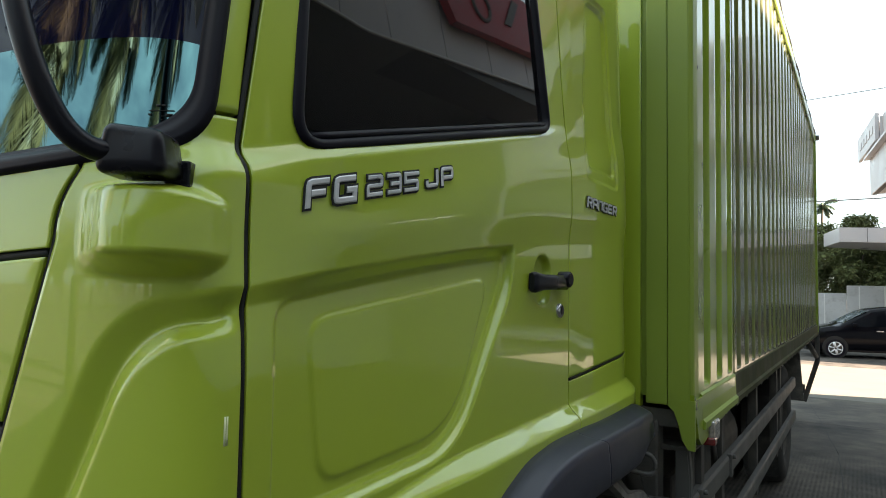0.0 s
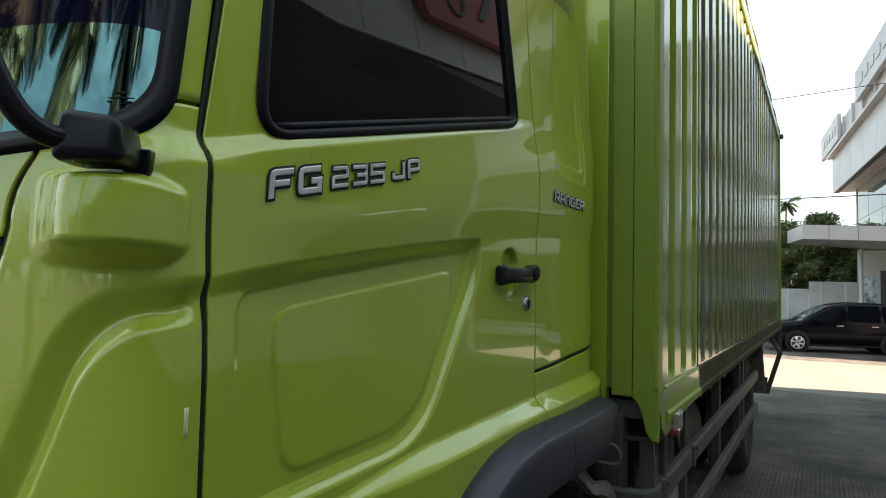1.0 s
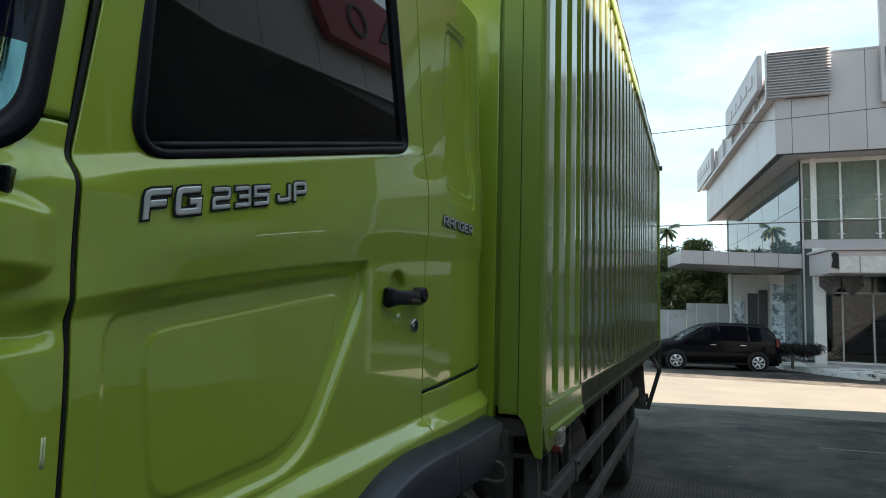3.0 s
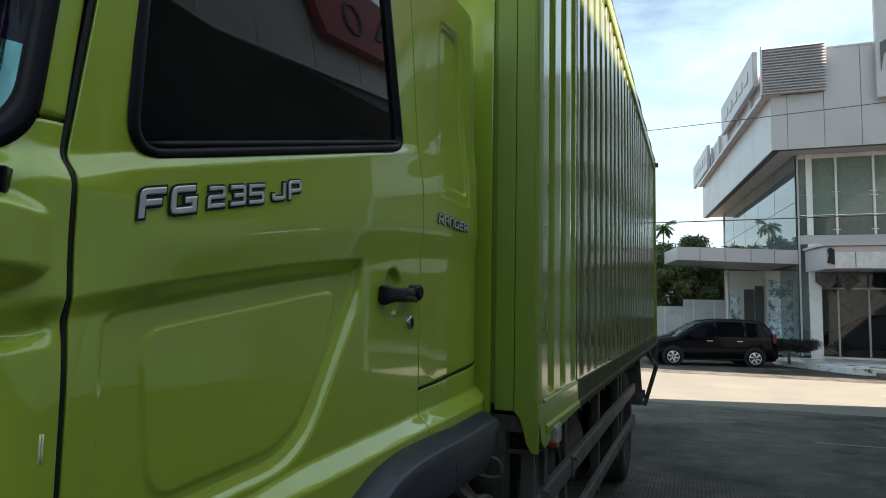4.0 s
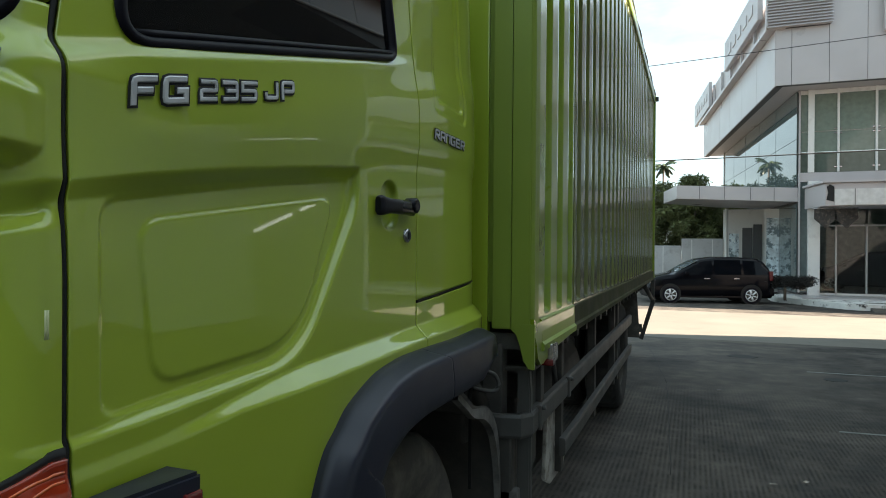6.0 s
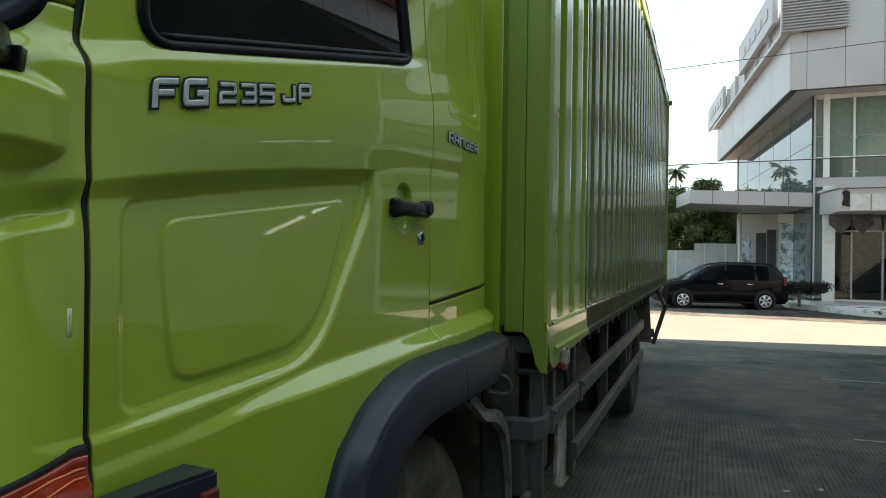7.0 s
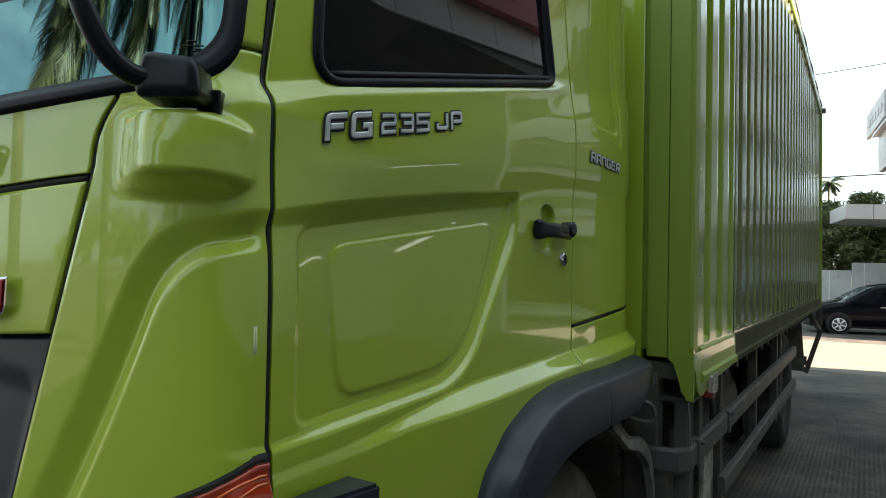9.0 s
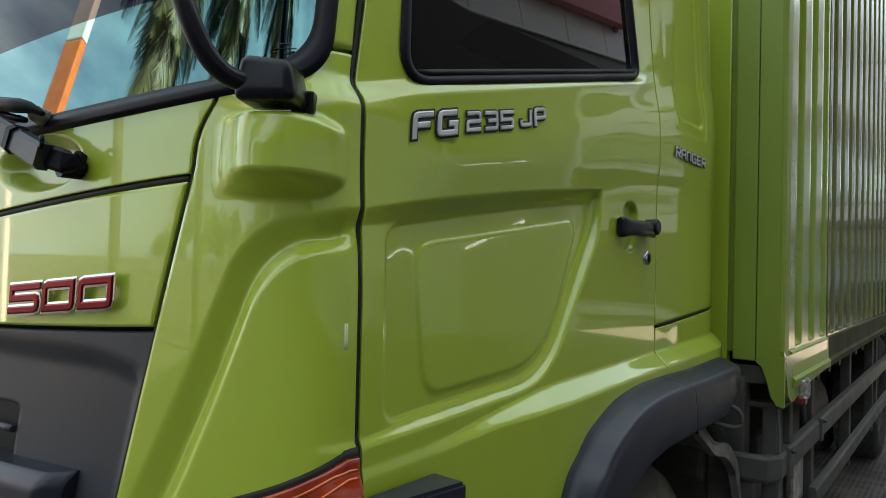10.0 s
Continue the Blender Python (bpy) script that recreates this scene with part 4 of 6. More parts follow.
part("tail_strut", prism([(0.150, 1.09), (0.205, 1.09), (0.205, 0.74), (0.045, 0.20), (-0.01, 0.22), (0.150, 0.76)], 1, 9.27, 9.31, 0.006), CHASSIS, truck)
part("tail_brace", tube([(0.13, 8.2, 1.05), (0.165, 9.26, 0.80)], 0.030, 8), CHASSIS, truck)
part("rear_mud_flap", prism([(-0.55, 0.46), (0.135, 0.46), (0.095, 1.06), (-0.55, 1.06)], 1, 7.45, 7.47, 0.004), TYRE_LIFTED, truck)
marker = part("side_marker", cuboid((0.12, 2.02, 1.020), (0.205, 2.14, 1.098), 0.012), CLEAR, truck, "small side marker lamp")
part("marker_lens", cuboid((0.15, 2.014, 1.012), (0.208, 2.06, 1.040), 0.006), REDLENS, marker)
part("marker_bracket", cuboid((0.11, 2.04, 0.86), (0.155, 2.10, 1.04), 0.005), CHASSIS, truck)

# mirror: base block, shoe and bent arm
base = cuboid((-0.048, -0.036, 0.0), (0.046, 0.036, 0.058), 0.017, 4)
for v in base.verts:
    k = v.co.z / 0.058
    v.co.x *= 1.0 - 0.16 * smooth(k)
    v.co.y *= 1.0 - 0.10 * smooth(k)
    v.co.z *= (1.0 - 0.12 * smooth((v.co.x + 0.03) / 0.08)) * 1.04
    v.co.x *= 0.88
base.transform(pose(-0.056, -0.086, 1.679, 0, 0, 32))
part("mirror_base", base, MIRROR_BLACK, truck, "black plastic mirror base", True)
shoe = cuboid((0.012, -0.020, -0.022), (0.043, 0.012, 0.026), 0.003)
shoe.transform(pose(-0.077, -0.048, 1.680, 0, 0, 36))
part("mirror_shoe", shoe, MIRROR_BLACK, truck)
arm = through_points([(-0.060, -0.100, 1.708), (-0.072, -0.135, 1.706), (-0.077, -0.168, 1.726), (-0.083, -0.195, 1.775), (-0.100, -0.212, 1.85), (-0.125, -0.218, 1.95), (-0.15, -0.215, 2.15), (-0.14, -0.18, 2.36), (-0.16, -0.03, 2.46)], 48)
part("mirror_arm", tube(arm, 0.0132, 14), MIRROR_BLACK, truck, "bent black mirror arm", True)

# wiper at the windshield's foot


def flat_bar(points, half, thick):
    """A flat strap along a line: half its height up and down, thick from the panel outwards."""
    bm, rings = bmesh.new(), []
    pts = [Vector(p) for p in points]
    for i, p in enumerate(pts):
        d = (pts[min(i + 1, len(pts) - 1)] - pts[max(i - 1, 0)]).normalized()
        o = d.cross(Vector((0, 0, 1))).normalized()
        o = o if o.y < 0 else -o
        up = o.cross(d).normalized()
        h = half[i] if isinstance(half, list) else half
        rings.append([bm.verts.new(p + up * a * h + o * b * thick) for a, b in ((-1, 0), (-1, 0.7), (-0.7, 1), (0.7, 1), (1, 0.7), (1, 0))])
    for a, b in zip(rings, rings[1:]):
        for k in range(6):
            bm.faces.new((a[k], a[(k + 1) % 6], b[(k + 1) % 6], b[k]))
    bm.faces.new(rings[0])
    bm.faces.new(rings[-1])
    bmesh.ops.recalc_face_normals(bm, faces=bm.faces[:])
    return bm


part("wiper_pivot", tube([(-0.455, -0.150, 1.612), (-0.452, -0.195, 1.612)], 0.016, 14), RUBBER, truck)
wiper = part("wiper_arm", flat_bar([(-1.10, -0.320, 1.800), (-0.80, -0.283, 1.765), (-0.688, -0.262, 1.728), (-0.578, -0.242, 1.679), (-0.512, -0.228, 1.651)], [0.012, 0.016, 0.019, 0.021, 0.021], 0.012), GRILLE, truck, "dark grey wiper arm")
part("arm_sleeve", flat_bar([(-0.526, -0.224, 1.656), (-0.490, -0.216, 1.640), (-0.452, -0.208, 1.624)], [0.020, 0.020, 0.021], 0.024), PLASTIC, wiper)
part("sleeve_rim", flat_bar([(-0.530, -0.224, 1.658), (-0.519, -0.222, 1.653)], 0.023, 0.028), RUBBER, wiper)
part("arm_knuckle", flat_bar([(-0.460, -0.200, 1.627), (-0.440, -0.188, 1.620), (-0.428, -0.176, 1.622), (-0.430, -0.168, 1.636)], [0.019, 0.019, 0.013, 0.007], 0.018), RUBBER, wiper)
part("wiper_rod", tube([(-0.459, -0.214, 1.619), (-0.445, -0.190, 1.615), (-0.438, -0.172, 1.614)], 0.0035, 8), RUBBER, wiper)
part("wiper_pin", tube([(-0.441, -0.164, 1.614), (-0.438, -0.170, 1.614), (-0.435, -0.178, 1.614)], [0.0095, 0.0105, 0.006], 14), RUBBER, wiper)
ring = [Vector((-0.446 + 0.0075 * math.cos(a), -0.224 - 0.002 * math.cos(a), 1.646 + 0.0085 * math.sin(a))) for a in span(0, 2 * math.pi, 19)]
part("hose_ring", tube(ring, 0.0035, 8), RUBBER, wiper)
blade = part("wiper_blade", tube(through_points([(-1.05, -0.318, 1.790), (-0.80, -0.275, 1.752), (-0.663, -0.251, 1.731), (-0.559, -0.232, 1.717), (-0.515, -0.218, 1.709), (-0.495, -0.206, 1.699)], 24), [0.013] * 16 + [0.012, 0.011, 0.010, 0.008, 0.007, 0.006, 0.005, 0.004], 8), RUBBER, truck, "black rubber wiper blade")
part("blade_clip", tube([(-0.600, -0.238, 1.706), (-0.560, -0.226, 1.697), (-0.528, -0.220, 1.690)], [0.007, 0.007, 0.004], 6), RUBBER, blade)
part("washer_nozzle", tube([(-0.541, -0.186, 1.700), (-0.541, -0.206, 1.708), (-0.541, -0.212, 1.712)], [0.015, 0.014, 0.006], 12), CLEAR, truck, "small pale washer nozzle")

# the cab's far half: the front's parts turned over its middle line
far_shield = None
for name in ("corner_panel", "cowl_panel", "front_panel", "grille", "windshield_rubber", "pillar_panel", "bumper", "turn_signal", "signal_bezel", "windshield", "mirror_film"):
    near = bpy.data.objects[name]
    me = near.data.copy()
    for v in me.vertices:
        v.co.x = 2 * CAB_MID - v.co.x
    me.flip_normals()
    ob = new(name, me)
    ob.parent = far_shield if name == "mirror_film" else truck
    if "label" in near:
        ob["label"] = near["label"]
    if name == "windshield":
        far_shield = ob
# ---- ground ----
def ground_z(y):
    return -0.25 * smooth_line((y - 9.0) / 11.0)


def smooth_line(t):
    return min(1.0, max(0.0, t))


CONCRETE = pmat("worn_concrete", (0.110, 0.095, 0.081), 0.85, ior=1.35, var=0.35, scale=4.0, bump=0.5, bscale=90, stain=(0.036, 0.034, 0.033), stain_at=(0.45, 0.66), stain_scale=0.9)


def comb_ground():
    """The yard's concrete: combed grooves in rows, joints, stains, fine grit."""
    m = CONCRETE.copy()
    m.name = "combed_concrete"
    n, l = m.node_tree.nodes, m.node_tree.links
    p = n["Principled BSDF"]
    geo = n.new("ShaderNodeNewGeometry")

    def wave(sx, sy, scale, distort):
        mp = n.new("ShaderNodeMapping")
        mp.inputs["Scale"].default_value = (sx, sy, 0)
        w = n.new("ShaderNodeTexWave")
        w.inputs["Scale"].default_value, w.inputs["Distortion"].default_value = scale, distort
        w.inputs["Detail"].default_value, w.inputs["Detail Scale"].default_value = 3.0, 1.5
        l.new(geo.outputs["Position"], mp.inputs["Vector"])
        l.new(mp.outputs["Vector"], w.inputs["Vector"])
        return w.outputs["Fac"]
    lines = wave(1.0, 0.015, 9.5, 1.1)
    patch = n.new("ShaderNodeTexNoise")
    patch.inputs["Scale"].default_value, patch.inputs["Detail"].default_value, patch.inputs["Roughness"].default_value = 7.0, 9.0, 0.75
    l.new(geo.outputs["Position"], patch.inputs["Vector"])
    spread = n.new("ShaderNodeMapRange")
    spread.inputs["From Min"].default_value, spread.inputs["From Max"].default_value = 0.38, 0.58
    l.new(patch.outputs["Fac"], spread.inputs["Value"])
    rows = spread.outputs["Result"]
    mul = n.new("ShaderNodeMath")
    mul.operation = "MULTIPLY"
    l.new(lines, mul.inputs[0])
    where = n.new("ShaderNodeSeparateXYZ")
    l.new(geo.outputs["Position"], where.inputs["Vector"])
    worn = n.new("ShaderNodeMapRange")
    worn.inputs["From Min"].default_value, worn.inputs["From Max"].default_value = 7.4, 5.6
    l.new(where.outputs["Y"], worn.inputs["Value"])
    part_of = n.new("ShaderNodeMath")
    part_of.operation = "MULTIPLY"
    l.new(rows, part_of.inputs[0])
    l.new(worn.outputs["Result"], part_of.inputs[1])
    l.new(part_of.outputs["Value"], mul.inputs[1])
    dark = n.new("ShaderNodeMix")
    dark.data_type = "RGBA"
    dark.blend_type = "MULTIPLY"
    dark.inputs["B"].default_value = (0.40, 0.40, 0.41, 1)
    old = p.inputs["Base Color"].links[0].from_socket
    l.new(mul.outputs["Value"], dark.inputs["Factor"])
    l.new(old, dark.inputs["A"])
    # darker in cloudy patches towards the right of the yard
    right_side = n.new("ShaderNodeMapRange")
    right_side.inputs["From Min"].default_value, right_side.inputs["From Max"].default_value = 1.2, 3.0
    l.new(where.outputs["X"], right_side.inputs["Value"])
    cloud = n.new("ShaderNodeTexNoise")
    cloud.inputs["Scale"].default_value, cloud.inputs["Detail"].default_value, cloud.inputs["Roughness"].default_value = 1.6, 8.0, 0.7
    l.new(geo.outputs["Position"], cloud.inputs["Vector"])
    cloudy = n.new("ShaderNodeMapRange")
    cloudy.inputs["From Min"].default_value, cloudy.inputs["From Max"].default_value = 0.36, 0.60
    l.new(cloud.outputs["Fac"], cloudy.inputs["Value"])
    right_dark = n.new("ShaderNodeMath")
    right_dark.operation = "MULTIPLY"
    l.new(right_side.outputs["Result"], right_dark.inputs[0])
    l.new(cloudy.outputs["Result"], right_dark.inputs[1])
    darkened = n.new("ShaderNodeMix")
    darkened.data_type = "RGBA"
    darkened.blend_type = "MULTIPLY"
    darkened.inputs["B"].default_value = (0.29, 0.29, 0.30, 1)
    l.new(right_dark.outputs["Value"], darkened.inputs["Factor"])
    l.new(dark.outputs["Result"], darkened.inputs["A"])
    l.new(darkened.outputs["Result"], p.inputs["Base Color"])
    b = n.new("ShaderNodeBump")
    b.invert = True
    b.inputs["Strength"].default_value, b.inputs["Distance"].default_value = 0.6, 0.008
    l.new(mul.outputs["Value"], b.inputs["Height"])
    l.new(p.inputs["Normal"].links[0].from_socket, b.inputs["Normal"])
    l.new(b.outputs["Normal"], p.inputs["Normal"])
    return m


bm = bmesh.new()
lines = [-900, -60, -8, 9.0, 11.9, 16, 20.0, 40, 900]
cols = [-900, -30, -8, 8, 30, 900]
g = [[bm.verts.new((x, y, ground_z(y))) for x in cols] for y in lines]
for a, b in zip(g, g[1:]):
    for k in range(len(cols) - 1):
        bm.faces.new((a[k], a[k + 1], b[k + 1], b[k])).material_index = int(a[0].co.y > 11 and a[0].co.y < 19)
# sunlit band: its extra brightness and warmth are put into a paler concrete
SUNLIT_BAND = pmat("sunlit_band_concrete", (0.150, 0.137, 0.116), 0.85, var=0.10, scale=0.7, bump=0.3, bscale=60, stain=(0.115, 0.105, 0.09), stain_at=(0.5, 0.8), stain_scale=1.0)
tagged(part("ground", bm, comb_ground()), "worn grey concrete yard with stains", "ground", kind="structure").data.materials.append(SUNLIT_BAND)

JOINT = pmat("joint_tar", (0.03, 0.03, 0.03), 0.9, var=0.3)
yard = bpy.data.objects["ground"]
for x0, y0, x1, y1 in ((-0.02, 11.0, 0.45, 7.2), (0.45, 7.2, 0.60, 4.0), (-0.4, 8.9, 5.5, 9.25), (2.6, 12.4, 3.0, 4.0)):
    rng = random.Random(int(x0 * 100 + y0))
    pts = [Vector((x0 + (x1 - x0) * t + rng.uniform(-0.008, 0.008), y0 + (y1 - y0) * t, 0)) for t in span(0, 1, 14)]
    part("crack", tube([Vector((p.x, p.y, ground_z(p.y) - 0.003)) for p in pts], 0.0045, 6), JOINT, yard)
for x, y, w in ((1.38, 9.7, 0.20), (2.28, 8.15, 0.13)):
    rng = random.Random(int(x * 50))
    pts = [(x + w * math.cos(a) * rng.uniform(0.8, 1.2), y + w * 0.8 * math.sin(a) * rng.uniform(0.8, 1.2)) for a in span(0, 6.0, 14)]
    part("pothole_patch", prism(pts, 2, ground_z(y) - 0.02, ground_z(y) + 0.004), JOINT, yard)

CHALK = pmat("worn_line_paint", (0.20, 0.21, 0.20), 0.8, var=0.3, scale=9)
for x0, x1, y, w in ((1.86, 2.55, 5.64, 0.016), (2.05, 3.4, 8.62, 0.018)):
    part("worn_paint_line", prism([(x0, y - w), (x1, y - w + 0.05), (x1, y + w + 0.05), (x0, y + w)], 2, -0.01, 0.003), CHALK, yard)
for x, y, a in ((1.207, 4.06, 0.4), (1.412, 4.18, 1.1), (0.99, 7.0, 0.2)):
    scrap = tagged(part("paper_scrap", cuboid((-0.022, -0.014, 0.0), (0.022, 0.014, 0.006), 0.002), CLEAR), "small pale scrap of litter on the concrete", "litter", "litter")
    scrap.matrix_world = pose(x, y, 0.001, 0, 0, math.degrees(a))

# ---- the showroom behind the camera (shades the truck) ----
ACP = pmat("grey_cladding", (0.455, 0.43, 0.44), 0.35, var=0.05, scale=0.8)
ACP_PALE = pmat("pale_trim", (0.6, 0.6, 0.6), 0.4)
# soffit grey is raised so that it throws more light on the door
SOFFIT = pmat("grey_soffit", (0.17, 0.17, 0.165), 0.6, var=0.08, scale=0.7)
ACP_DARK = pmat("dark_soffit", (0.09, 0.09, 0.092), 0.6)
SIGN_RED = pmat("red_sign", (0.30, 0.015, 0.02), 0.35)
WHITE = pmat("white_paint", (0.72, 0.72, 0.70), 0.5, var=0.05, scale=1.2, stain=(0.45, 0.44, 0.42), stain_at=(0.55, 0.85), stain_scale=2.5)
BOUNCE_WALL = pmat("bounce_wall", (0.62, 0.61, 0.58), 0.6, var=0.15, scale=0.6)
DARK_GLASS = pmat("dark_shop_glass", (0.02, 0.024, 0.024), 0.03, rvar=0.01, ior=1.5)
KERB = pmat("painted_kerb", (0.62, 0.62, 0.60), 0.7, var=0.1, bump=0.3, stain=(0.03, 0.03, 0.03), stain_at=(0.56, 0.62), stain_scale=1.8)
home = thing("dealer_showroom", "grey clad showroom with overhanging fascia and red sign", "building")
FX, FZ0, FZ1, FY0, FY1 = 6.0, 7.5, 9.0, -22.0, 14.6


def fascia_top(y):
    return 10.8 if y > 9.0 else FZ1 if y < 2.2 else 8.20 + 0.16 * max(0.0, y - 4.0)


def fascia_foot(y):
    return 7.57 + 0.09 * (min(max(y, 3.0), 20.0) - 7.6)


edges = [FY1, 13.61]
while edges[-1] > FY0:
    edges.append(edges[-1] - 1.78)
for y1, y0 in zip(edges, edges[1:]):
    rows = [(fascia_foot, lambda y: 8.94), (lambda y: 8.955, fascia_top)] if y0 > 8.9 else [(fascia_foot, fascia_top)]
    for foot, top in rows:
        panel = cuboid((FX, y0 + 0.012, FZ0), (FX + 0.06, y1 - 0.012, FZ1), 0.003)
        for v in panel.verts:
            v.co.z = top(v.co.y) if v.co.z > 8.5 else foot(v.co.y)
        part("fascia_panel", panel, ACP, home)
part("fascia_trim", tube([(FX - 0.01, y, fascia_foot(y) - 0.03) for y in (FY0, 3.0, FY1)], 0.03, 6), ACP_PALE, home)
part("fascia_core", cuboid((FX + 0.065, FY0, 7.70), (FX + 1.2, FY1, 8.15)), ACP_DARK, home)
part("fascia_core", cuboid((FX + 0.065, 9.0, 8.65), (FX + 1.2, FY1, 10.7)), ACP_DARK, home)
bm = bmesh.new()
rim = [[bm.verts.new((x, y, fascia_foot(y) + dz)) for y in (FY0, 3.0, FY1)] for x, dz in ((FX + 0.065, 0.0), (FX + 4.6, 0.0), (FX + 4.6, 0.08), (FX + 0.065, 0.08))]
for a, b in zip(rim, rim[1:] + rim[:1]):
    for k in range(2):
        bm.faces.new((a[k], a[k + 1], b[k + 1], b[k]))
bmesh.ops.recalc_face_normals(bm, faces=bm.faces[:])
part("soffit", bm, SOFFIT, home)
WING = 19.5
for k in range(2):
    y = FY1 + 0.01 + 2.44 * k
    panel = cuboid((FX, y + 0.012, FZ0), (FX + 0.06, y + 2.43, 10.8), 0.003)
    for v in panel.verts:
        if v.co.z < 8.5:
            v.co.z = fascia_foot(v.co.y)
    part("fascia_panel", panel, ACP, home)
# unseen block added behind the fascia; its depth sets the yard's shadow edge
wing = cuboid((FX + 0.065, FY1 + 0.01, 8.0), (FX + 3.2, WING, 10.7))
for v in wing.verts:
    if v.co.z < 9:
        v.co.z = fascia_foot(v.co.y)
    elif v.co.x > 7:
        v.co.z = 9.4
part("shade_wing", wing, ACP_DARK, home)
part("end_wall", cuboid((FX + 1.2, FY1 - 0.3, -0.2), (FX + 14, FY1, FZ1)), ACP, home)
# unseen pale wall, added to bounce light onto the truck's door
part("bounce_wall", cuboid((FX + 4.6, FY0, 0.0), (FX + 4.7, FY1 - 0.3, 5.2)), BOUNCE_WALL, home)
part("shop_glass", cuboid((FX + 4.61, FY0, 5.21), (FX + 4.7, FY1 - 0.3, 8.69)), DARK_GLASS, home)
part("roof", cuboid((FX + 1.2, FY0, FZ1 - 0.3), (FX + 14, FY1, FZ1)), ACP_DARK, home)
part("back_wall", cuboid((FX + 13.7, FY0, -0.2), (FX + 14, FY1, FZ1)), ACP, home)
for y in (-18.0, -11.0, -4.0, 3.0, 10.0):
    part("column", cuboid((FX + 4.2, y - 0.2, 0.0), (FX + 4.59, y + 0.2, FZ0 - 0.07)), WHITE, home)
# unseen dark block, added so the cab's front panels reflect less sky
part("dark_reflection_block", cuboid((-0.9, FY0 - 0.5, -0.1), (FX + 4.6, FY0 - 0.01, 8.4)), ACP_DARK, home)
# two glowing bars, added only to give the door its pale reflected streaks
STREAK_GLOW = bpy.data.materials.new("streak_glow")
STREAK_GLOW.use_nodes = True
STREAK_GLOW.node_tree.nodes["Principled BSDF"].inputs["Emission Color"].default_value = (0.92, 1.0, 1.0, 1)
STREAK_GLOW.node_tree.nodes["Principled BSDF"].inputs["Emission Strength"].default_value = 0.65
for a, b in (((10.45, 14.16, 2.40), (9.25, 14.16, 2.80)), ((8.95, 14.16, 2.90), (8.50, 14.16, 3.05))):
    batten = part("streak_batten", tube([Vector(a) + Vector((0, 0.07, 0)), Vector(b) + Vector((0, 0.07, 0))], 0.06, 4), ACP_PALE, home)
    part("streak_tube", tube([a, b], 0.045, 10), STREAK_GLOW, batten, "glowing bar added for the pale streaks reflected in the door")
sign = part("sign_board", prism([(9.30, 10.35), (10.19, 8.55), (14.55, 8.98), (14.55, 10.35)], 0, FX - 0.30, FX - 0.12), SIGN_RED, home, "red sign board with a cut corner")
part("sign_mark", tube([(FX - 0.31, 11.35 + 0.34 * math.cos(a), 9.36 + 0.36 * math.sin(a)) for a in span(0, 2 * math.pi, 22)], 0.05, 6), ACP_DARK, sign)
part("sign_mark", prism([(12.3, 9.25), (12.6, 9.27), (13.2, 10.1), (12.9, 10.1)], 0, FX - 0.34, FX - 0.305), ACP_DARK, sign)
for y in (10.6, 14.2):
    part("sign_post", cuboid((FX - 0.11, y - 0.06, 8.9), (FX + 0.01, y + 0.06, 10.3)), ACP_DARK, home)

# added out of view: turns white spots in the truck's reflections grey
tagged(part("reflection_wall", cuboid((14.5, 15.2, -0.3), (14.8, 60.0, 6.3)), ACP), "plain grey wall added out of view to grey the truck's reflections", "wall", kind="structure")

# ---- the far showroom ----
far = thing("glass_showroom", "grey clad two-storey showroom with glass front and canopies", "building")
GX, GY = 4.3, 26.5
EX, EY, EZ0, EZ1 = 3.38, 25.2, 7.44, 11.1
SLANT = -0.119


def along(y, off=0.0):
    """x of the side eave's line at y."""
    return EX + SLANT * (y - EY) + off


def strip(off0, off1, y0, y1, z0, z1, name, mat, parent=far, bevel=0.0):
    return part(name, prism([(along(y0, off0), y0), (along(y0, off1), y0), (along(y1, off1), y1), (along(y1, off0), y1)], 2, z0, z1, bevel), mat, parent)


part("fascia_core", cuboid((EX + 0.04, EY + 0.03, EZ0 + 0.01), (20, EY + 0.3, EZ1 - 0.12)), ACP_DARK, far)
xs = [EX, 3.90, 5.06, 6.20, 7.34, 8.48, 9.62, 10.76, 11.9, 13.4]
for x0, x1 in zip(xs, xs[1:]):
    part("fascia_panel", cuboid((x0 + 0.008, EY, EZ0), (x1 - 0.008, EY + 0.04, EZ1 - 0.1 if x0 > 5 else 9.44), 0.004), ACP, far)
part("parapet_cap", cuboid((5.1, EY - 0.02, EZ1 - 0.1), (20, EY + 0.35, EZ1 - 0.03), 0.01), ACP, far)
for k in range(6):
    strip(0.0, 0.05, EY + 0.05 + k * 2.97, EY + 0.04 + (k + 1) * 2.97 - 0.012, EZ0, 9.42, "side_panel", ACP)
strip(0.05, 0.3, EY + 0.04, 43.0, EZ0 + 0.01, 9.5, "side_core", ACP_DARK)
part("soffit", prism([(EX + 0.05, EY + 0.04), (20, EY + 0.04), (20, 43), (along(43, 0.05), 43)], 2, EZ0 + 0.05, EZ0 + 0.15), ACP, far)
strip(-0.30, 0.3, EY - 0.10, 43.0, 9.43, 9.56, "cornice", ACP)
strip(0.02, 0.3, EY + 0.1, 43.0, 9.57, 10.95, "parapet", ACP)
for k in range(7):
    strip(-0.10, 0.0, EY + 0.5 + k * 2.6, EY + 0.62 + k * 2.6, 9.56, 10.9, "parapet_rib", ACP)
part("roof", prism([(EX + 0.3, EY + 0.3), (20, EY + 0.3), (20, 43), (along(43, 0.3), 43)], 2, 10.2, 10.3), ACP_DARK, far)
louvre = part("louvre_box", cuboid((3.12, EY - 0.20, 9.46), (5.10, EY - 0.04, 11.20)), ACP, far)
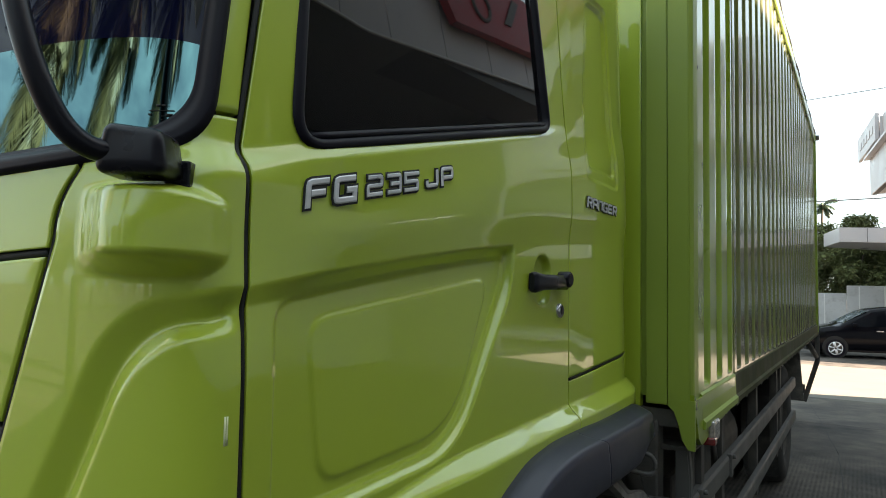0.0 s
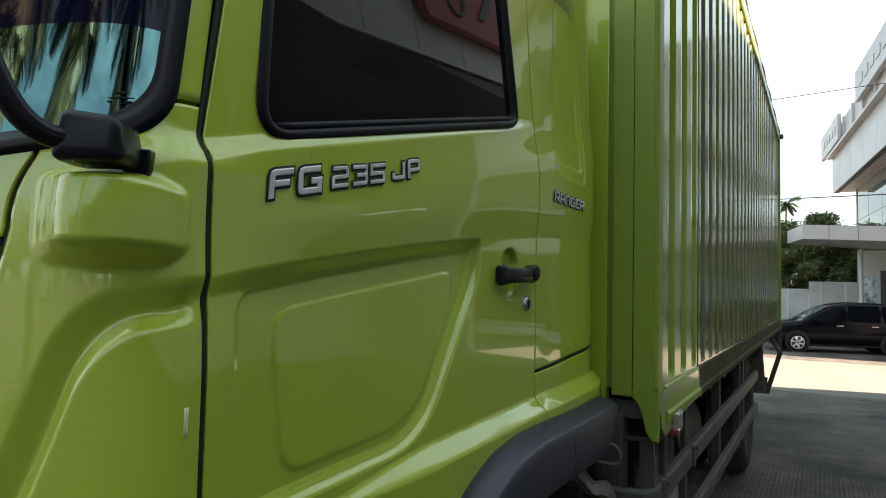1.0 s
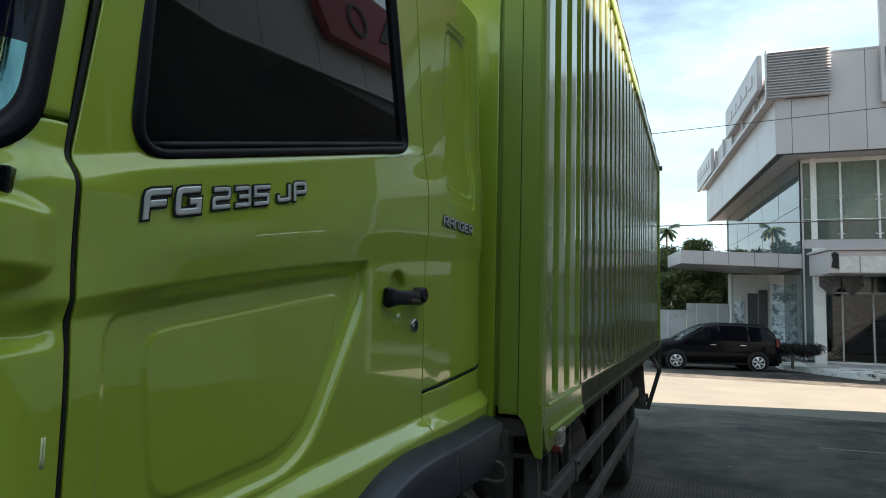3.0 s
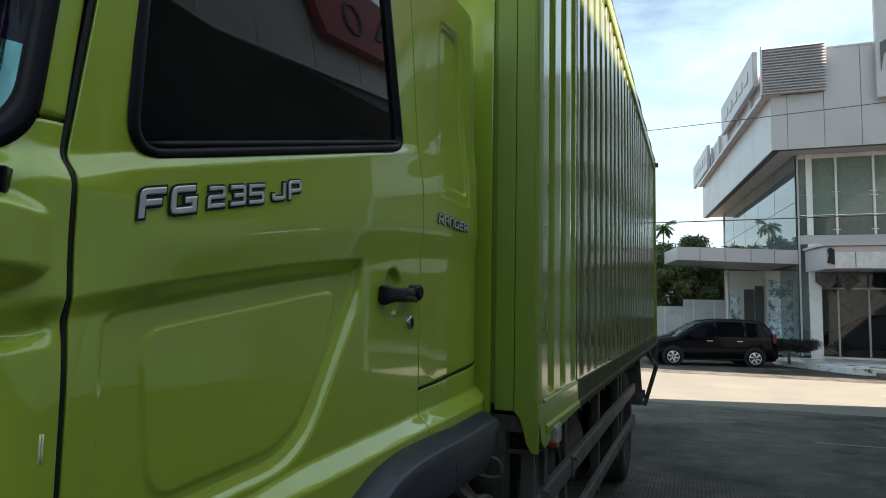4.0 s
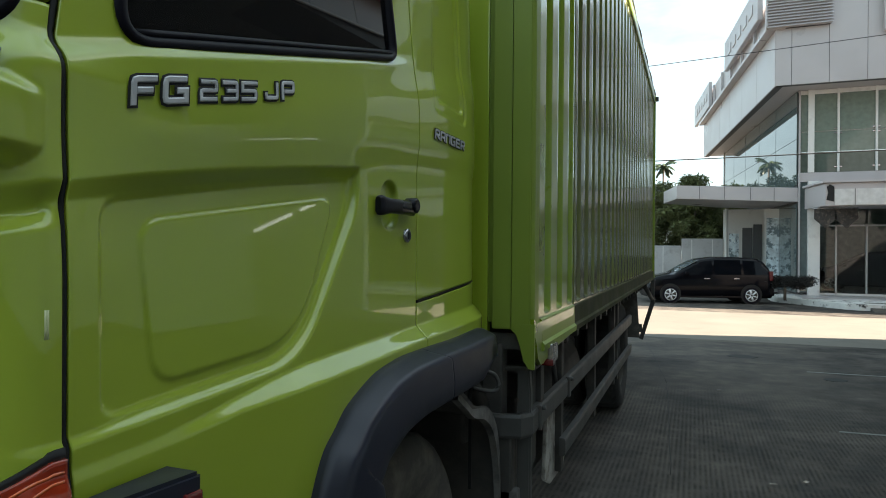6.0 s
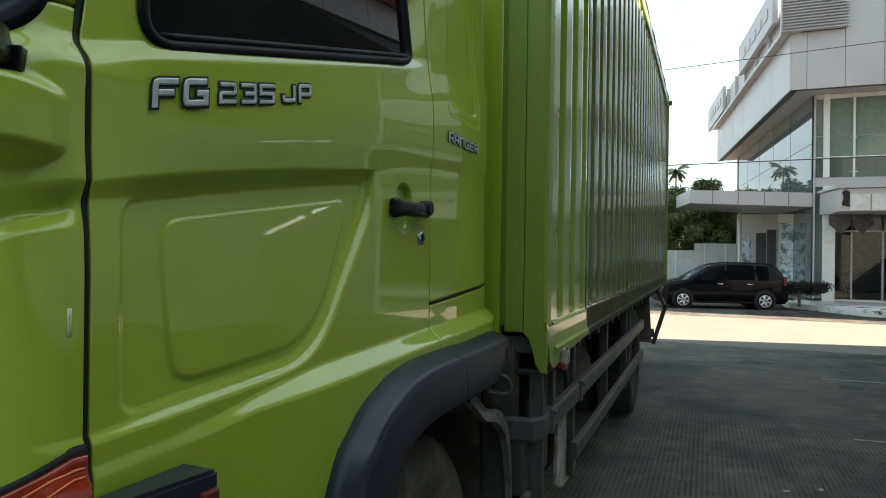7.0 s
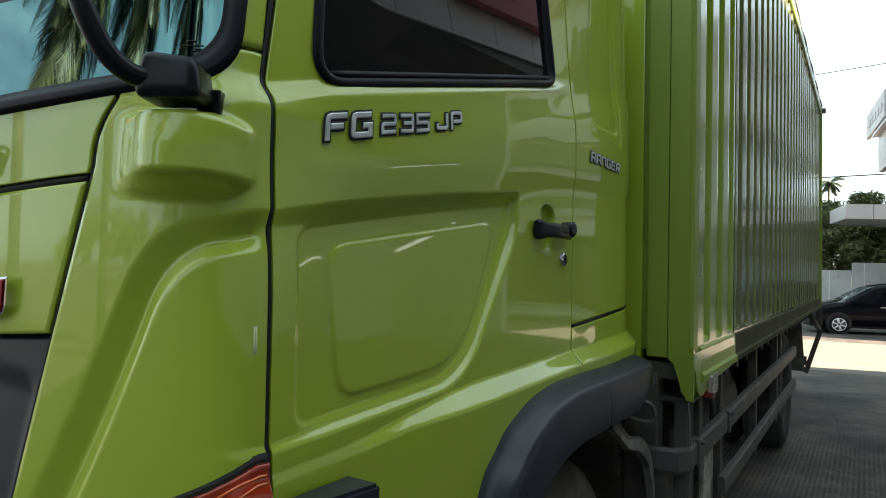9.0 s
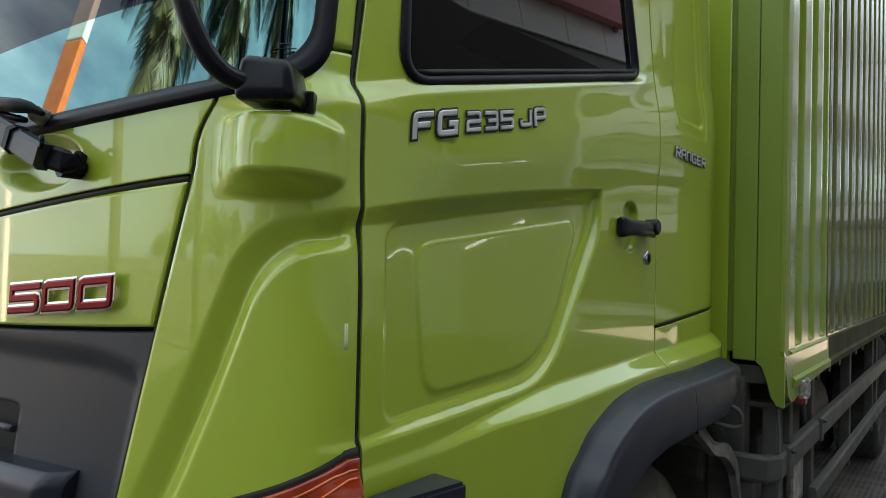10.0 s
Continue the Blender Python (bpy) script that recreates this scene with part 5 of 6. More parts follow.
for k in range(17):
    z = 9.45 + k * 0.104
    part("louvre_slat", prism([(EY - 0.30, z), (EY - 0.21, z + 0.088), (EY - 0.19, z + 0.088), (EY - 0.25, z)], 0, 3.08, 5.14), ACP, louvre)
part("louvre_cheek", cuboid((3.05, EY - 0.30, 9.44), (3.08, EY - 0.02, 11.24), 0.004), ACP, louvre)
for y0, y1, z0, z1 in ((26.7, 34.0, 10.35, 11.75), (39.0, 45.3, 9.75, 11.15)):
    board = part("sign_board", prism([(along(y0, -0.28), y0), (along(y0, -0.10), y0), (along(y1, -0.10), y1), (along(y1, -0.28), y1)], 2, z0, z1, 0.02), ACP, far, "grey sign board on the parapet")
    for k in range(5):
        ya = y0 + (y1 - y0) * (0.12 + 0.16 * k)
        yb = ya + (y1 - y0) * 0.10
        part("sign_mark", prism([(along(ya, -0.31), ya), (along(ya, -0.282), ya), (along(yb, -0.282), yb), (along(yb, -0.31), yb)], 2, z0 + 0.50, z1 - 0.50), ACP, board)
part("tower", cuboid((6.62, EY - 0.30, 9.0), (9.5, EY - 0.06, 13.6), 0.01), ACP, far)
part("tower_mark", prism([(6.75, 10.9), (7.6, 11.35), (8.5, 11.3), (8.5, 11.0), (7.6, 11.05), (6.85, 10.5), (6.75, 9.9)], 1, EY - 0.34, EY - 0.301), ACP_DARK, far)
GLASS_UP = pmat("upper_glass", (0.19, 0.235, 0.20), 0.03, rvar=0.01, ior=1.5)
# bottom row of the upper panes: the same tint at about half strength
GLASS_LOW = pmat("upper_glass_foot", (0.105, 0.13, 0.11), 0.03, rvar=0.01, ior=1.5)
GLASS_CLEAR = pmat("clear_shop_glass", (0.45, 0.55, 0.52), 0.0, rvar=0.0, trans=1.0, ior=1.45)
GLASS_SKY = pmat("side_facade_glass", (0.10, 0.13, 0.13), 0.02, rvar=0.005, ior=1.9)
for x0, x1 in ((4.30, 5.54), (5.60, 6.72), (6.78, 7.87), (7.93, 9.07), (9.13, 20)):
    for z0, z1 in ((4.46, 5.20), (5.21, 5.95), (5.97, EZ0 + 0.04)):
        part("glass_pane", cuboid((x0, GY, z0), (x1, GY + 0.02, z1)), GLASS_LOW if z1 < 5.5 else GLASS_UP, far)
    part("glass_top_frame", cuboid((x0, GY - 0.05, EZ0 - 0.12), (x1, GY - 0.01, EZ0 + 0.03), 0.006), WHITE, far)
for x in (5.57, 6.75, 7.9, 9.1):
    part("mullion", cuboid((x - 0.035, GY - 0.10, 4.46), (x + 0.035, GY - 0.02, EZ0 + 0.04), 0.005), WHITE, far)
    for z in (4.65, 5.88, 6.04, 7.3):
        part("spider_clamp", cuboid((x - 0.12, GY - 0.04, z - 0.02), (x + 0.12, GY - 0.004, z + 0.02), 0.006), CHROME, far)
part("inner_band", cuboid((5.0, GY + 0.6, 4.5), (14, GY + 0.7, 5.1)), ACP_DARK, far)
part("floor_band", cuboid((GX, GY - 0.06, 4.12), (20, GY + 0.3, 4.45), 0.01), ACP, far)
part("corner_column", cuboid((4.60, GY - 0.26, -0.05), (4.98, GY - 0.03, 4.12), 0.012), WHITE, far, "white column by the glass corner")
part("glass_pane", cuboid((4.37, GY - 0.01, 0.06), (4.595, GY + 0.01, 4.10)), GLASS_SKY, far)
part("corner_mullion", cuboid((4.60, GY - 0.14, 4.46), (4.80, GY - 0.03, EZ0 + 0.04), 0.01), WHITE, far)
part("corner_mullion", cuboid((4.30, GY - 0.10, 0.05), (4.36, GY - 0.03, EZ0 + 0.04), 0.01), ACP, far)
glass_side_y = [26.5, 29.6, 32.7, 35.8, 38.9, 42.0]
for y0, y1 in zip(glass_side_y, glass_side_y[1:]):
    for z0, z1 in ((0.05, 3.3), (4.0, 5.7), (5.72, EZ0 + 0.04)):
        strip(1.02, 1.05, y0 + 0.03, y1 - 0.03, z0, z1, "side_glass_pane", GLASS_SKY)
strip(0.98, 1.1, 41.9, 42.1, 0.0, EZ0 + 0.05, "corner_post", WHITE)
strip(1.06, 1.2, 26.6, 42.0, 0.0, EZ0, "side_backing", ACP_DARK)
# front canopy over the doors
part("canopy_front", prism([(4.86, 24.5), (20, 24.5), (20, GY - 0.1), (4.50, GY - 0.1)], 2, 3.10, 3.86, 0.01), ACP, far)
part("canopy_face", cuboid((5.12, 24.46, 3.12), (20, 24.498, 3.66), 0.004), ACP_PALE, far)
# black plate on the face, drawn for the darkness inside the gap
part("torn_panel_gap", prism([(4.88, 3.30), (5.10, 3.24), (5.11, 3.74), (4.98, 3.82), (4.89, 3.74), (4.93, 3.55)], 1, 24.47, 24.497), GAP, far, "black patch for the gap where a canopy panel is missing")
for x in (5.70, 6.9, 8.1, 9.3):
    part("canopy_face_joint", cuboid((x, 24.452, 3.12), (x + 0.02, 24.459, 3.66)), ACP_DARK, far)
part("canopy_cap", prism([(4.76, 24.40), (20, 24.40), (20, GY - 0.1), (4.42, GY - 0.1)], 2, 3.87, 3.95, 0.01), ACP, far)
# side canopy
slab = prism([(0.08, 26.52), (4.30, 26.52), (4.30, 31.0), (1.70, 31.0), (-0.53, 29.5)], 2, 3.40, 3.92, 0.01)
for v in slab.verts:
    v.co.z += 0.20 - 0.047 * v.co.x
part("canopy_side", slab, ACP, far, "flat grey side canopy")
for x in (0.9, 1.8, 2.7, 3.5):
    part("canopy_joint", cuboid((x, 26.51, 3.61 - 0.047 * x), (x + 0.02, 26.519, 4.10 - 0.047 * x)), ACP_DARK, far)
part("canopy_pole", tube([(2.05, 30.4, -0.2), (2.05, 30.4, 3.42)], 0.07, 12), WHITE, far)
FRAME = pmat("brushed_frame", (0.38, 0.40, 0.40), 0.4, metal=0.3)
# shop front below
for x0, x1 in ((5.02, 5.50), (5.56, 6.44), (6.52, 8.0), (8.05, 10.0), (10.05, 13)):
    part("shop_pane", cuboid((x0, GY + 0.01, 0.06), (x1, GY + 0.022, 3.08)), GLASS_CLEAR, far).visible_shadow = False
for x in (5.53, 6.48, 8.02, 10.02):
    part("door_frame", cuboid((x - 0.028, GY - 0.03, 0.0), (x + 0.028, GY + 0.05, 2.55), 0.006), FRAME, far)
part("door_header", cuboid((5.0, GY - 0.03, 2.48), (13, GY + 0.05, 2.54), 0.006), FRAME, far)
part("base_rail", cuboid((5.0, GY - 0.03, -0.02), (13, GY + 0.05, 0.055), 0.006), WHITE, far)
TILE = pmat("floor_tile", (0.25, 0.25, 0.24), 0.3)
WALL_IN = pmat("inner_wall", (0.42, 0.46, 0.42), 0.6)
part("inner_floor", cuboid((4.4, GY + 0.06, -0.1), (19, 36, 0.0)), TILE, far)
part("inner_wall", cuboid((4.4, 35.0, 0.0), (19, 35.2, 4.1)), WALL_IN, far)
part("inner_side_wall", cuboid((19.0, GY + 0.06, -0.1), (19.2, 35.2, 4.1)), WALL_IN, far)
part("inner_ceiling", cuboid((4.4, GY + 0.06, 4.0), (19, 35, 4.1)), WALL_IN, far)
part("plinth", cuboid((4.2, 24.7, -0.3), (20, 44, -0.03), 0.01), ACP, far)
# entrance bay under the side canopy
POSTER = pmat("blue_poster", (0.72, 0.82, 0.86), 0.4, var=0.3, scale=3.5, stain=(0.16, 0.22, 0.25), stain_at=(0.50, 0.58), stain_scale=4.5)
part("bay_wall", cuboid((1.95, 31.02, -0.2), (4.15, 31.2, 3.42)), WHITE, far)
part("bay_door", cuboid((2.72, 30.97, -0.05), (3.12, 31.015, 2.60), 0.008), ACP_DARK, far)
part("bay_door", cuboid((3.16, 30.97, -0.05), (3.50, 31.015, 2.75), 0.008), ACP_DARK, far)
part("poster", cuboid((2.18, 30.985, 0.9), (2.58, 31.015, 2.35), 0.004), POSTER, far, "blue printed poster")
part("poster_glass", cuboid((3.46, 29.0, 0.1), (4.36, 29.03, 3.25), 0.004), POSTER, far, "tall blue printed glass panel")
part("poster_strip", cuboid((3.40, 28.96, 2.93), (4.36, 28.99, 3.30), 0.004), WHITE, far)
for x in (3.47, 4.36):
    part("poster_post", cuboid((x - 0.02, 28.95, -0.1), (x + 0.02, 28.99, 3.3)), WHITE, far)


def hanging_lamp(x, y):
    lamp = thing("hanging_flag", "dark pointed pennant hanging under the canopy", "pennant", "canopy pennants")
    part("cloth", prism([(x - 0.33, 3.05), (x + 0.33, 3.05), (x + 0.36, 2.72), (x + 0.02, 2.36), (x - 0.34, 2.70)], 1, y, y + 0.03, 0.004), DARK_CLOTH, lamp)
    part("pole", tube([(x - 0.36, y + 0.015, 3.07), (x + 0.36, y + 0.015, 3.07)], 0.015, 6), CHROME, lamp)


DARK_CLOTH = pmat("dark_cloth", (0.045, 0.043, 0.042), 0.8, var=0.5, scale=9, stain=(0.14, 0.12, 0.10), stain_at=(0.52, 0.66), stain_scale=7)
hanging_lamp(4.98, 25.3)
hanging_lamp(5.62, 25.3)
hanging_lamp(7.2, 25.3)

tagged(part("kerb", prism([(3.35, 25.6), (3.5, 25.1), (5.15, 22.75), (5.5, 22.55), (20, 22.55), (20, 27), (3.35, 27)], 2, -0.3, -0.06, 0.015), KERB), "white painted concrete kerb with black scuffs", "kerb", kind="structure")
tagged(part("ramp", prism([(22.0, -0.252), (23.2, -0.05), (23.4, -0.05), (23.4, -0.30), (22.0, -0.30)], 0, 5.75, 9.0), CONCRETE), "concrete ramp up to showroom doors", "ramp", kind="structure")


def wall_panels(x0, x1, y, top, n):
    w = tagged(part("boundary_wall", cuboid((x0, y, -0.3), (x1, y + 0.16, top), 0.01), FENCE), "white plastered boundary wall with stains", "wall", kind="structure")
    for k in range(n):
        x = x0 + (x1 - x0) * (k + 0.5) / n
        part("wall_pier", cuboid((x - 0.02, y - 0.015, -0.3), (x + 0.02, y - 0.002, top - 0.04)), WHITE, w)


FENCE = pmat("fence_plaster", (0.50, 0.50, 0.50), 0.8, var=0.12, scale=1.5, bump=0.3, stain=(0.30, 0.29, 0.28), stain_at=(0.5, 0.8), stain_scale=3)
wall_panels(-14.0, 0.19, 31.02, 1.80, 9)
wall_panels(0.20, 1.94, 31.0, 2.12, 2)


# ---- parked car ----
def line_at(table, x):
    for (x0, a), (x1, b) in zip(table, table[1:]):
        if x <= x1:
            t = (x - x0) / (x1 - x0)
            return a + (b - a) * min(1, max(0, t))
    return table[-1][1]


ROOF = [(-2.07, 0.55), (-2.05, 0.98), (-1.97, 1.22), (-1.80, 1.46), (-1.62, 1.56), (-0.9, 1.60), (-0.2, 1.595), (0.25, 1.53), (0.55, 1.38), (1.14, 1.04), (1.35, 0.99), (1.75, 0.90), (1.95, 0.80), (2.06, 0.55)]
HALF = [(-2.07, 0.66), (-1.95, 0.77), (-1.5, 0.82), (0.9, 0.82), (1.6, 0.79), (1.95, 0.68), (2.06, 0.55)]


def car_ring(x):
    h, w = line_at(ROOF, x), line_at(HALF, x)
    bz = min(0.96, h - 0.02)
    k = smooth((h - 0.98) / 0.6)
    top = w - 0.05 - 0.19 * k
    half = [(w - 0.10, 0.20), (w - 0.02, 0.27), (w, 0.45), (w + 0.008, 0.62), (w - 0.005, 0.80 if bz > 0.85 else bz * 0.85), (w - 0.03, bz), (w - 0.035 - (w - 0.035 - top) * 0.5, bz + (h - 0.05 - bz) * 0.5), (top, max(bz, h - 0.055)), (top - 0.10, h - 0.012), (0.0, h)]
    return half


def car_side(x, f, sign):
    """A point on the glass band, f from belt to roof edge."""
    r = car_ring(x)
    a, b, c = r[5], r[6], r[7]
    p = (a[0] + (b[0] - a[0]) * f * 2, a[1] + (b[1] - a[1]) * f * 2) if f < 0.5 else (b[0] + (c[0] - b[0]) * (f * 2 - 1), b[1] + (c[1] - b[1]) * (f * 2 - 1))
    return Vector((x, sign * (p[0] + 0.006), p[1]))


CAR = pmat("black_car_paint", (0.004, 0.004, 0.006), 0.12, coat=0.0, ior=1.24)
CAR_GLASS = pmat("car_glass", (0.003, 0.004, 0.006), 0.03, rvar=0.01, ior=1.22)
# windshield: the pale base colour stands in for reflected sky
CAR_SHIELD_SKY = pmat("car_windshield_sky", (0.13, 0.15, 0.165), 0.05, rvar=0.01, ior=2.2)
TAIL_RED = pmat("tail_lens", (0.10, 0.010, 0.012), 0.3, coat=0.5)
ALLOY = pmat("alloy", (0.72, 0.72, 0.74), 0.35, metal=0.3)


def build_car(label, at, rz):
    car = thing("car", label, "car", at=at, rz=rz)
    xs = sorted(set(span(-2.07, 2.06, 60) + [a for a, _ in ROOF]))
    bm = bmesh.new()
    rows = []
    for x in xs:
        half = car_ring(x)
        rows.append([bm.verts.new((x, -y, z)) for y, z in half] + [bm.verts.new((x, y, z)) for y, z in half[-2::-1]])
    for a, b in zip(rows, rows[1:]):
        for k in range(len(a) - 1):
            bm.faces.new((a[k], a[k + 1], b[k + 1], b[k])).smooth = True
        bm.faces.new((a[0], b[0], b[-1], a[-1]))
    bm.faces.new(rows[0])
    bm.faces.new(rows[-1])
    bmesh.ops.recalc_face_normals(bm, faces=bm.faces[:])
    part("body", bm, CAR, car)
    for sign in (-1, 1):
        for x0, x1 in ((-1.72, -1.10), (-1.02, -0.16), (-0.08, 0.86)):
            bm = bmesh.new()
            g = []
            for i in range(9):
                x = x0 + (x1 - x0) * i / 8
                lim = 0.90 if x < 0.3 else max(0.25, 0.90 - 0.35 * (x - 0.3))
                g.append([bm.verts.new(car_side(x, 0.05 + (lim - 0.05) * j / 4, sign)) for j in range(5)])
            for a, b in zip(g, g[1:]):
                for j in range(4):
                    bm.faces.new((a[j], a[j + 1], b[j + 1], b[j]))
            part("side_glass", bm, CAR_GLASS, car)
        part("wing_mirror", cuboid((0.72, sign * 0.80 - 0.09, 0.96), (0.86, sign * 0.80 + 0.09, 1.08), 0.03), CAR, car)
        for x in (-0.95, 0.02):
            part("handle", cuboid((x, sign * 0.822 - 0.016, 0.83), (x + 0.20, sign * 0.822 + 0.016, 0.87), 0.01), CHROME, car)
        part("headlamp", cuboid((1.70, sign * 0.66 - 0.10, 0.66), (1.97, sign * 0.66 + 0.06, 0.80), 0.04), CLEAR, car)
        part("tail_lamp", cuboid((-2.06, sign * 0.72 - 0.06, 0.80), (-1.93, sign * 0.72 + 0.05, 1.12), 0.025), TAIL_RED, car)
        part("sill", cuboid((-1.0, sign * 0.80 - 0.03, 0.20), (1.0, sign * 0.80 + 0.03, 0.27), 0.015), CAR, car)
        for wx in (-1.33, 1.32):
            wheel = new("wheel")
            wheel.parent = car
            c = Vector((wx, sign * 0.72, 0.295))
            part("arch", tube([c + Vector((0, -sign * 0.16, 0.03)), c + Vector((0, sign * 0.113, 0.03))], 0.345, 28), GAP, wheel)
            part("tyre", tube([c + Vector((0, -sign * 0.10, 0)), c + Vector((0, sign * 0.085, 0)), c + Vector((0, sign * 0.118, 0))], [0.295, 0.295, 0.27], 28), RUBBER, wheel)
            part("rim", tube([c + Vector((0, sign * 0.10, 0)), c + Vector((0, sign * 0.121, 0))], 0.19, 24), CHASSIS, wheel)
            for k in range(6):
                a = 2 * math.pi * k / 6 + 0.3
                d = Vector((math.cos(a), 0, math.sin(a)))
                part("spoke", tube([c + Vector((0, sign * 0.13, 0)) + d * 0.03, c + Vector((0, sign * 0.128, 0)) + d * 0.19], [0.036, 0.046], 6, flat=0.5), ALLOY, wheel)
            ring = [c + Vector((0.192 * math.cos(2 * math.pi * k / 24), sign * 0.126, 0.192 * math.sin(2 * math.pi * k / 24))) for k in range(25)]
            part("rim_lip", tube(ring, 0.012, 6), ALLOY, wheel)
    bm = bmesh.new()
    g = [[bm.verts.new((x, y, line_at(ROOF, x) + 0.012 - 0.02 * (y / 0.6) ** 2)) for y in span(-0.60 - 0.06 * f, 0.60 + 0.06 * f, 7)] for f, x in ((0, 0.40), (0.3, 0.55), (0.6, 0.80), (1, 1.08))]
    for a, b in zip(g, g[1:]):
        for j in range(6):
            bm.faces.new((a[j], a[j + 1], b[j + 1], b[j]))
    bmesh.ops.recalc_face_normals(bm, faces=bm.faces[:])
    part("windshield", bm, CAR_SHIELD_SKY, car)
    part("front_bumper", cuboid((1.80, -0.66, 0.22), (2.08, 0.66, 0.52), 0.08, 3), CAR, car)
    part("rear_bumper", cuboid((-2.12, -0.74, 0.28), (-1.85, 0.74, 0.55), 0.07, 3), CAR, car)
    return car


first_car = build_car("black compact people carrier parked by the kerb", (1.05, 24.05, -0.25), 195.4)
inside_car = copy_thing(first_car, pose(7.4, 30.0, 0.0, 0, 0, 160))
tagged(inside_car, "dark car on display behind the showroom glass")


# ---- planting ----
LEAF_DARK = pmat("dark_shrub_leaf", (0.010, 0.010, 0.009), 0.8, var=0.4, scale=6)
LEAF = pmat("leaf_green", (0.120, 0.140, 0.048), 0.55, var=0.5, scale=1.2)
LEAF_DRY = pmat("dry_palm_leaf", (0.16, 0.12, 0.045), 0.55, var=0.5, scale=3.0)
PALM_LEAF = pmat("palm_leaf", (0.048, 0.075, 0.030), 0.4, var=0.5, scale=3.0)
BARK = pmat("bark", (0.10, 0.08, 0.06), 0.9, bump=0.6, bscale=30)


def leaf_cloud(centres, count, size, rng):
    """Many small folded leaves round clump centres (x, y, z, r)."""
    verts, faces = [], []
    for cx, cy, cz, r in centres:
        for _ in range(count):
            d = Vector((rng.gauss(0, 1), rng.gauss(0, 1), rng.gauss(0, 1))).normalized() * r * (0.55 + 0.5 * rng.random())
            p = Vector((cx, cy, cz)) + Vector((d.x, d.y, d.z * 0.8))
            a = Vector((rng.gauss(0, 1), rng.gauss(0, 1), rng.gauss(-0.3, 0.7))).normalized()
            b = a.cross(Vector((rng.gauss(0, 1), rng.gauss(0, 1), rng.gauss(0, 1)))).normalized()
            s = size * (0.6 + 0.8 * rng.random())
            i = len(verts)
            verts += [p, p + a * s + b * s * 0.35, p + a * s * 2, p + a * s - b * s * 0.35]
            faces.append((i, i + 1, i + 2, i + 3))
    me = bpy.data.meshes.new("crown")
    me.from_pydata([tuple(v) for v in verts], [], faces)
    return me


def tree(x, y, z, height, radius, seed, label, group="trees behind the wall"):
    rng = random.Random(seed)
    root = thing("tree", label, "tree", group)
    part("trunk", tube([(x, y, z), (x + 0.1, y, z + height * 0.3), (x - 0.05, y + 0.1, z + height * 0.62)], [0.16, 0.12, 0.08], 9), BARK, root)
    for k in range(4):
        a = k * 1.7 + rng.random()
        part("limb", tube([(x, y, z + height * 0.35), (x + radius * 0.5 * math.cos(a), y + radius * 0.5 * math.sin(a), z + height * 0.68)], [0.07, 0.03], 6), BARK, root)
    centres = []
    for _ in range(30):
        a, u = rng.random() * 6.283, rng.random()
        rr = radius * math.sqrt(rng.random())
        zz = z + height * (0.38 + 0.60 * u * (1 - 0.35 * (rr / radius) ** 2))
        centres.append((x + rr * math.cos(a), y + rr * math.sin(a), zz, radius * (0.20 + 0.18 * rng.random())))
    me = leaf_cloud(centres, 560, 0.085, rng)
    me.materials.append(LEAF)
    crown = new("crown", me)
    crown.parent = root


for k, (x, y, h, r) in enumerate(((-1.6, 33.6, 5.2, 2.0), (0.4, 34.2, 5.7, 1.7), (2.0, 36.5, 5.9, 1.7), (-4.6, 34.0, 5.0, 2.2), (-8.0, 35.0, 5.6, 2.6), (1.2, 39.0, 6.3, 2.2), (-12.5, 34.0, 5.4, 2.6))):
    tree(x, y, -0.25, h, r, 11 + k, "dense green broadleaf tree behind the wall")


for k in range(7):
    tree(-27.0 + 4.6 * k, -47.0 + 2.5 * (k % 2), -0.1, 4.2 + 0.8 * ((k * 3) % 4), 2.7, 60 + k, "leafy green tree across the road", "trees across the road")


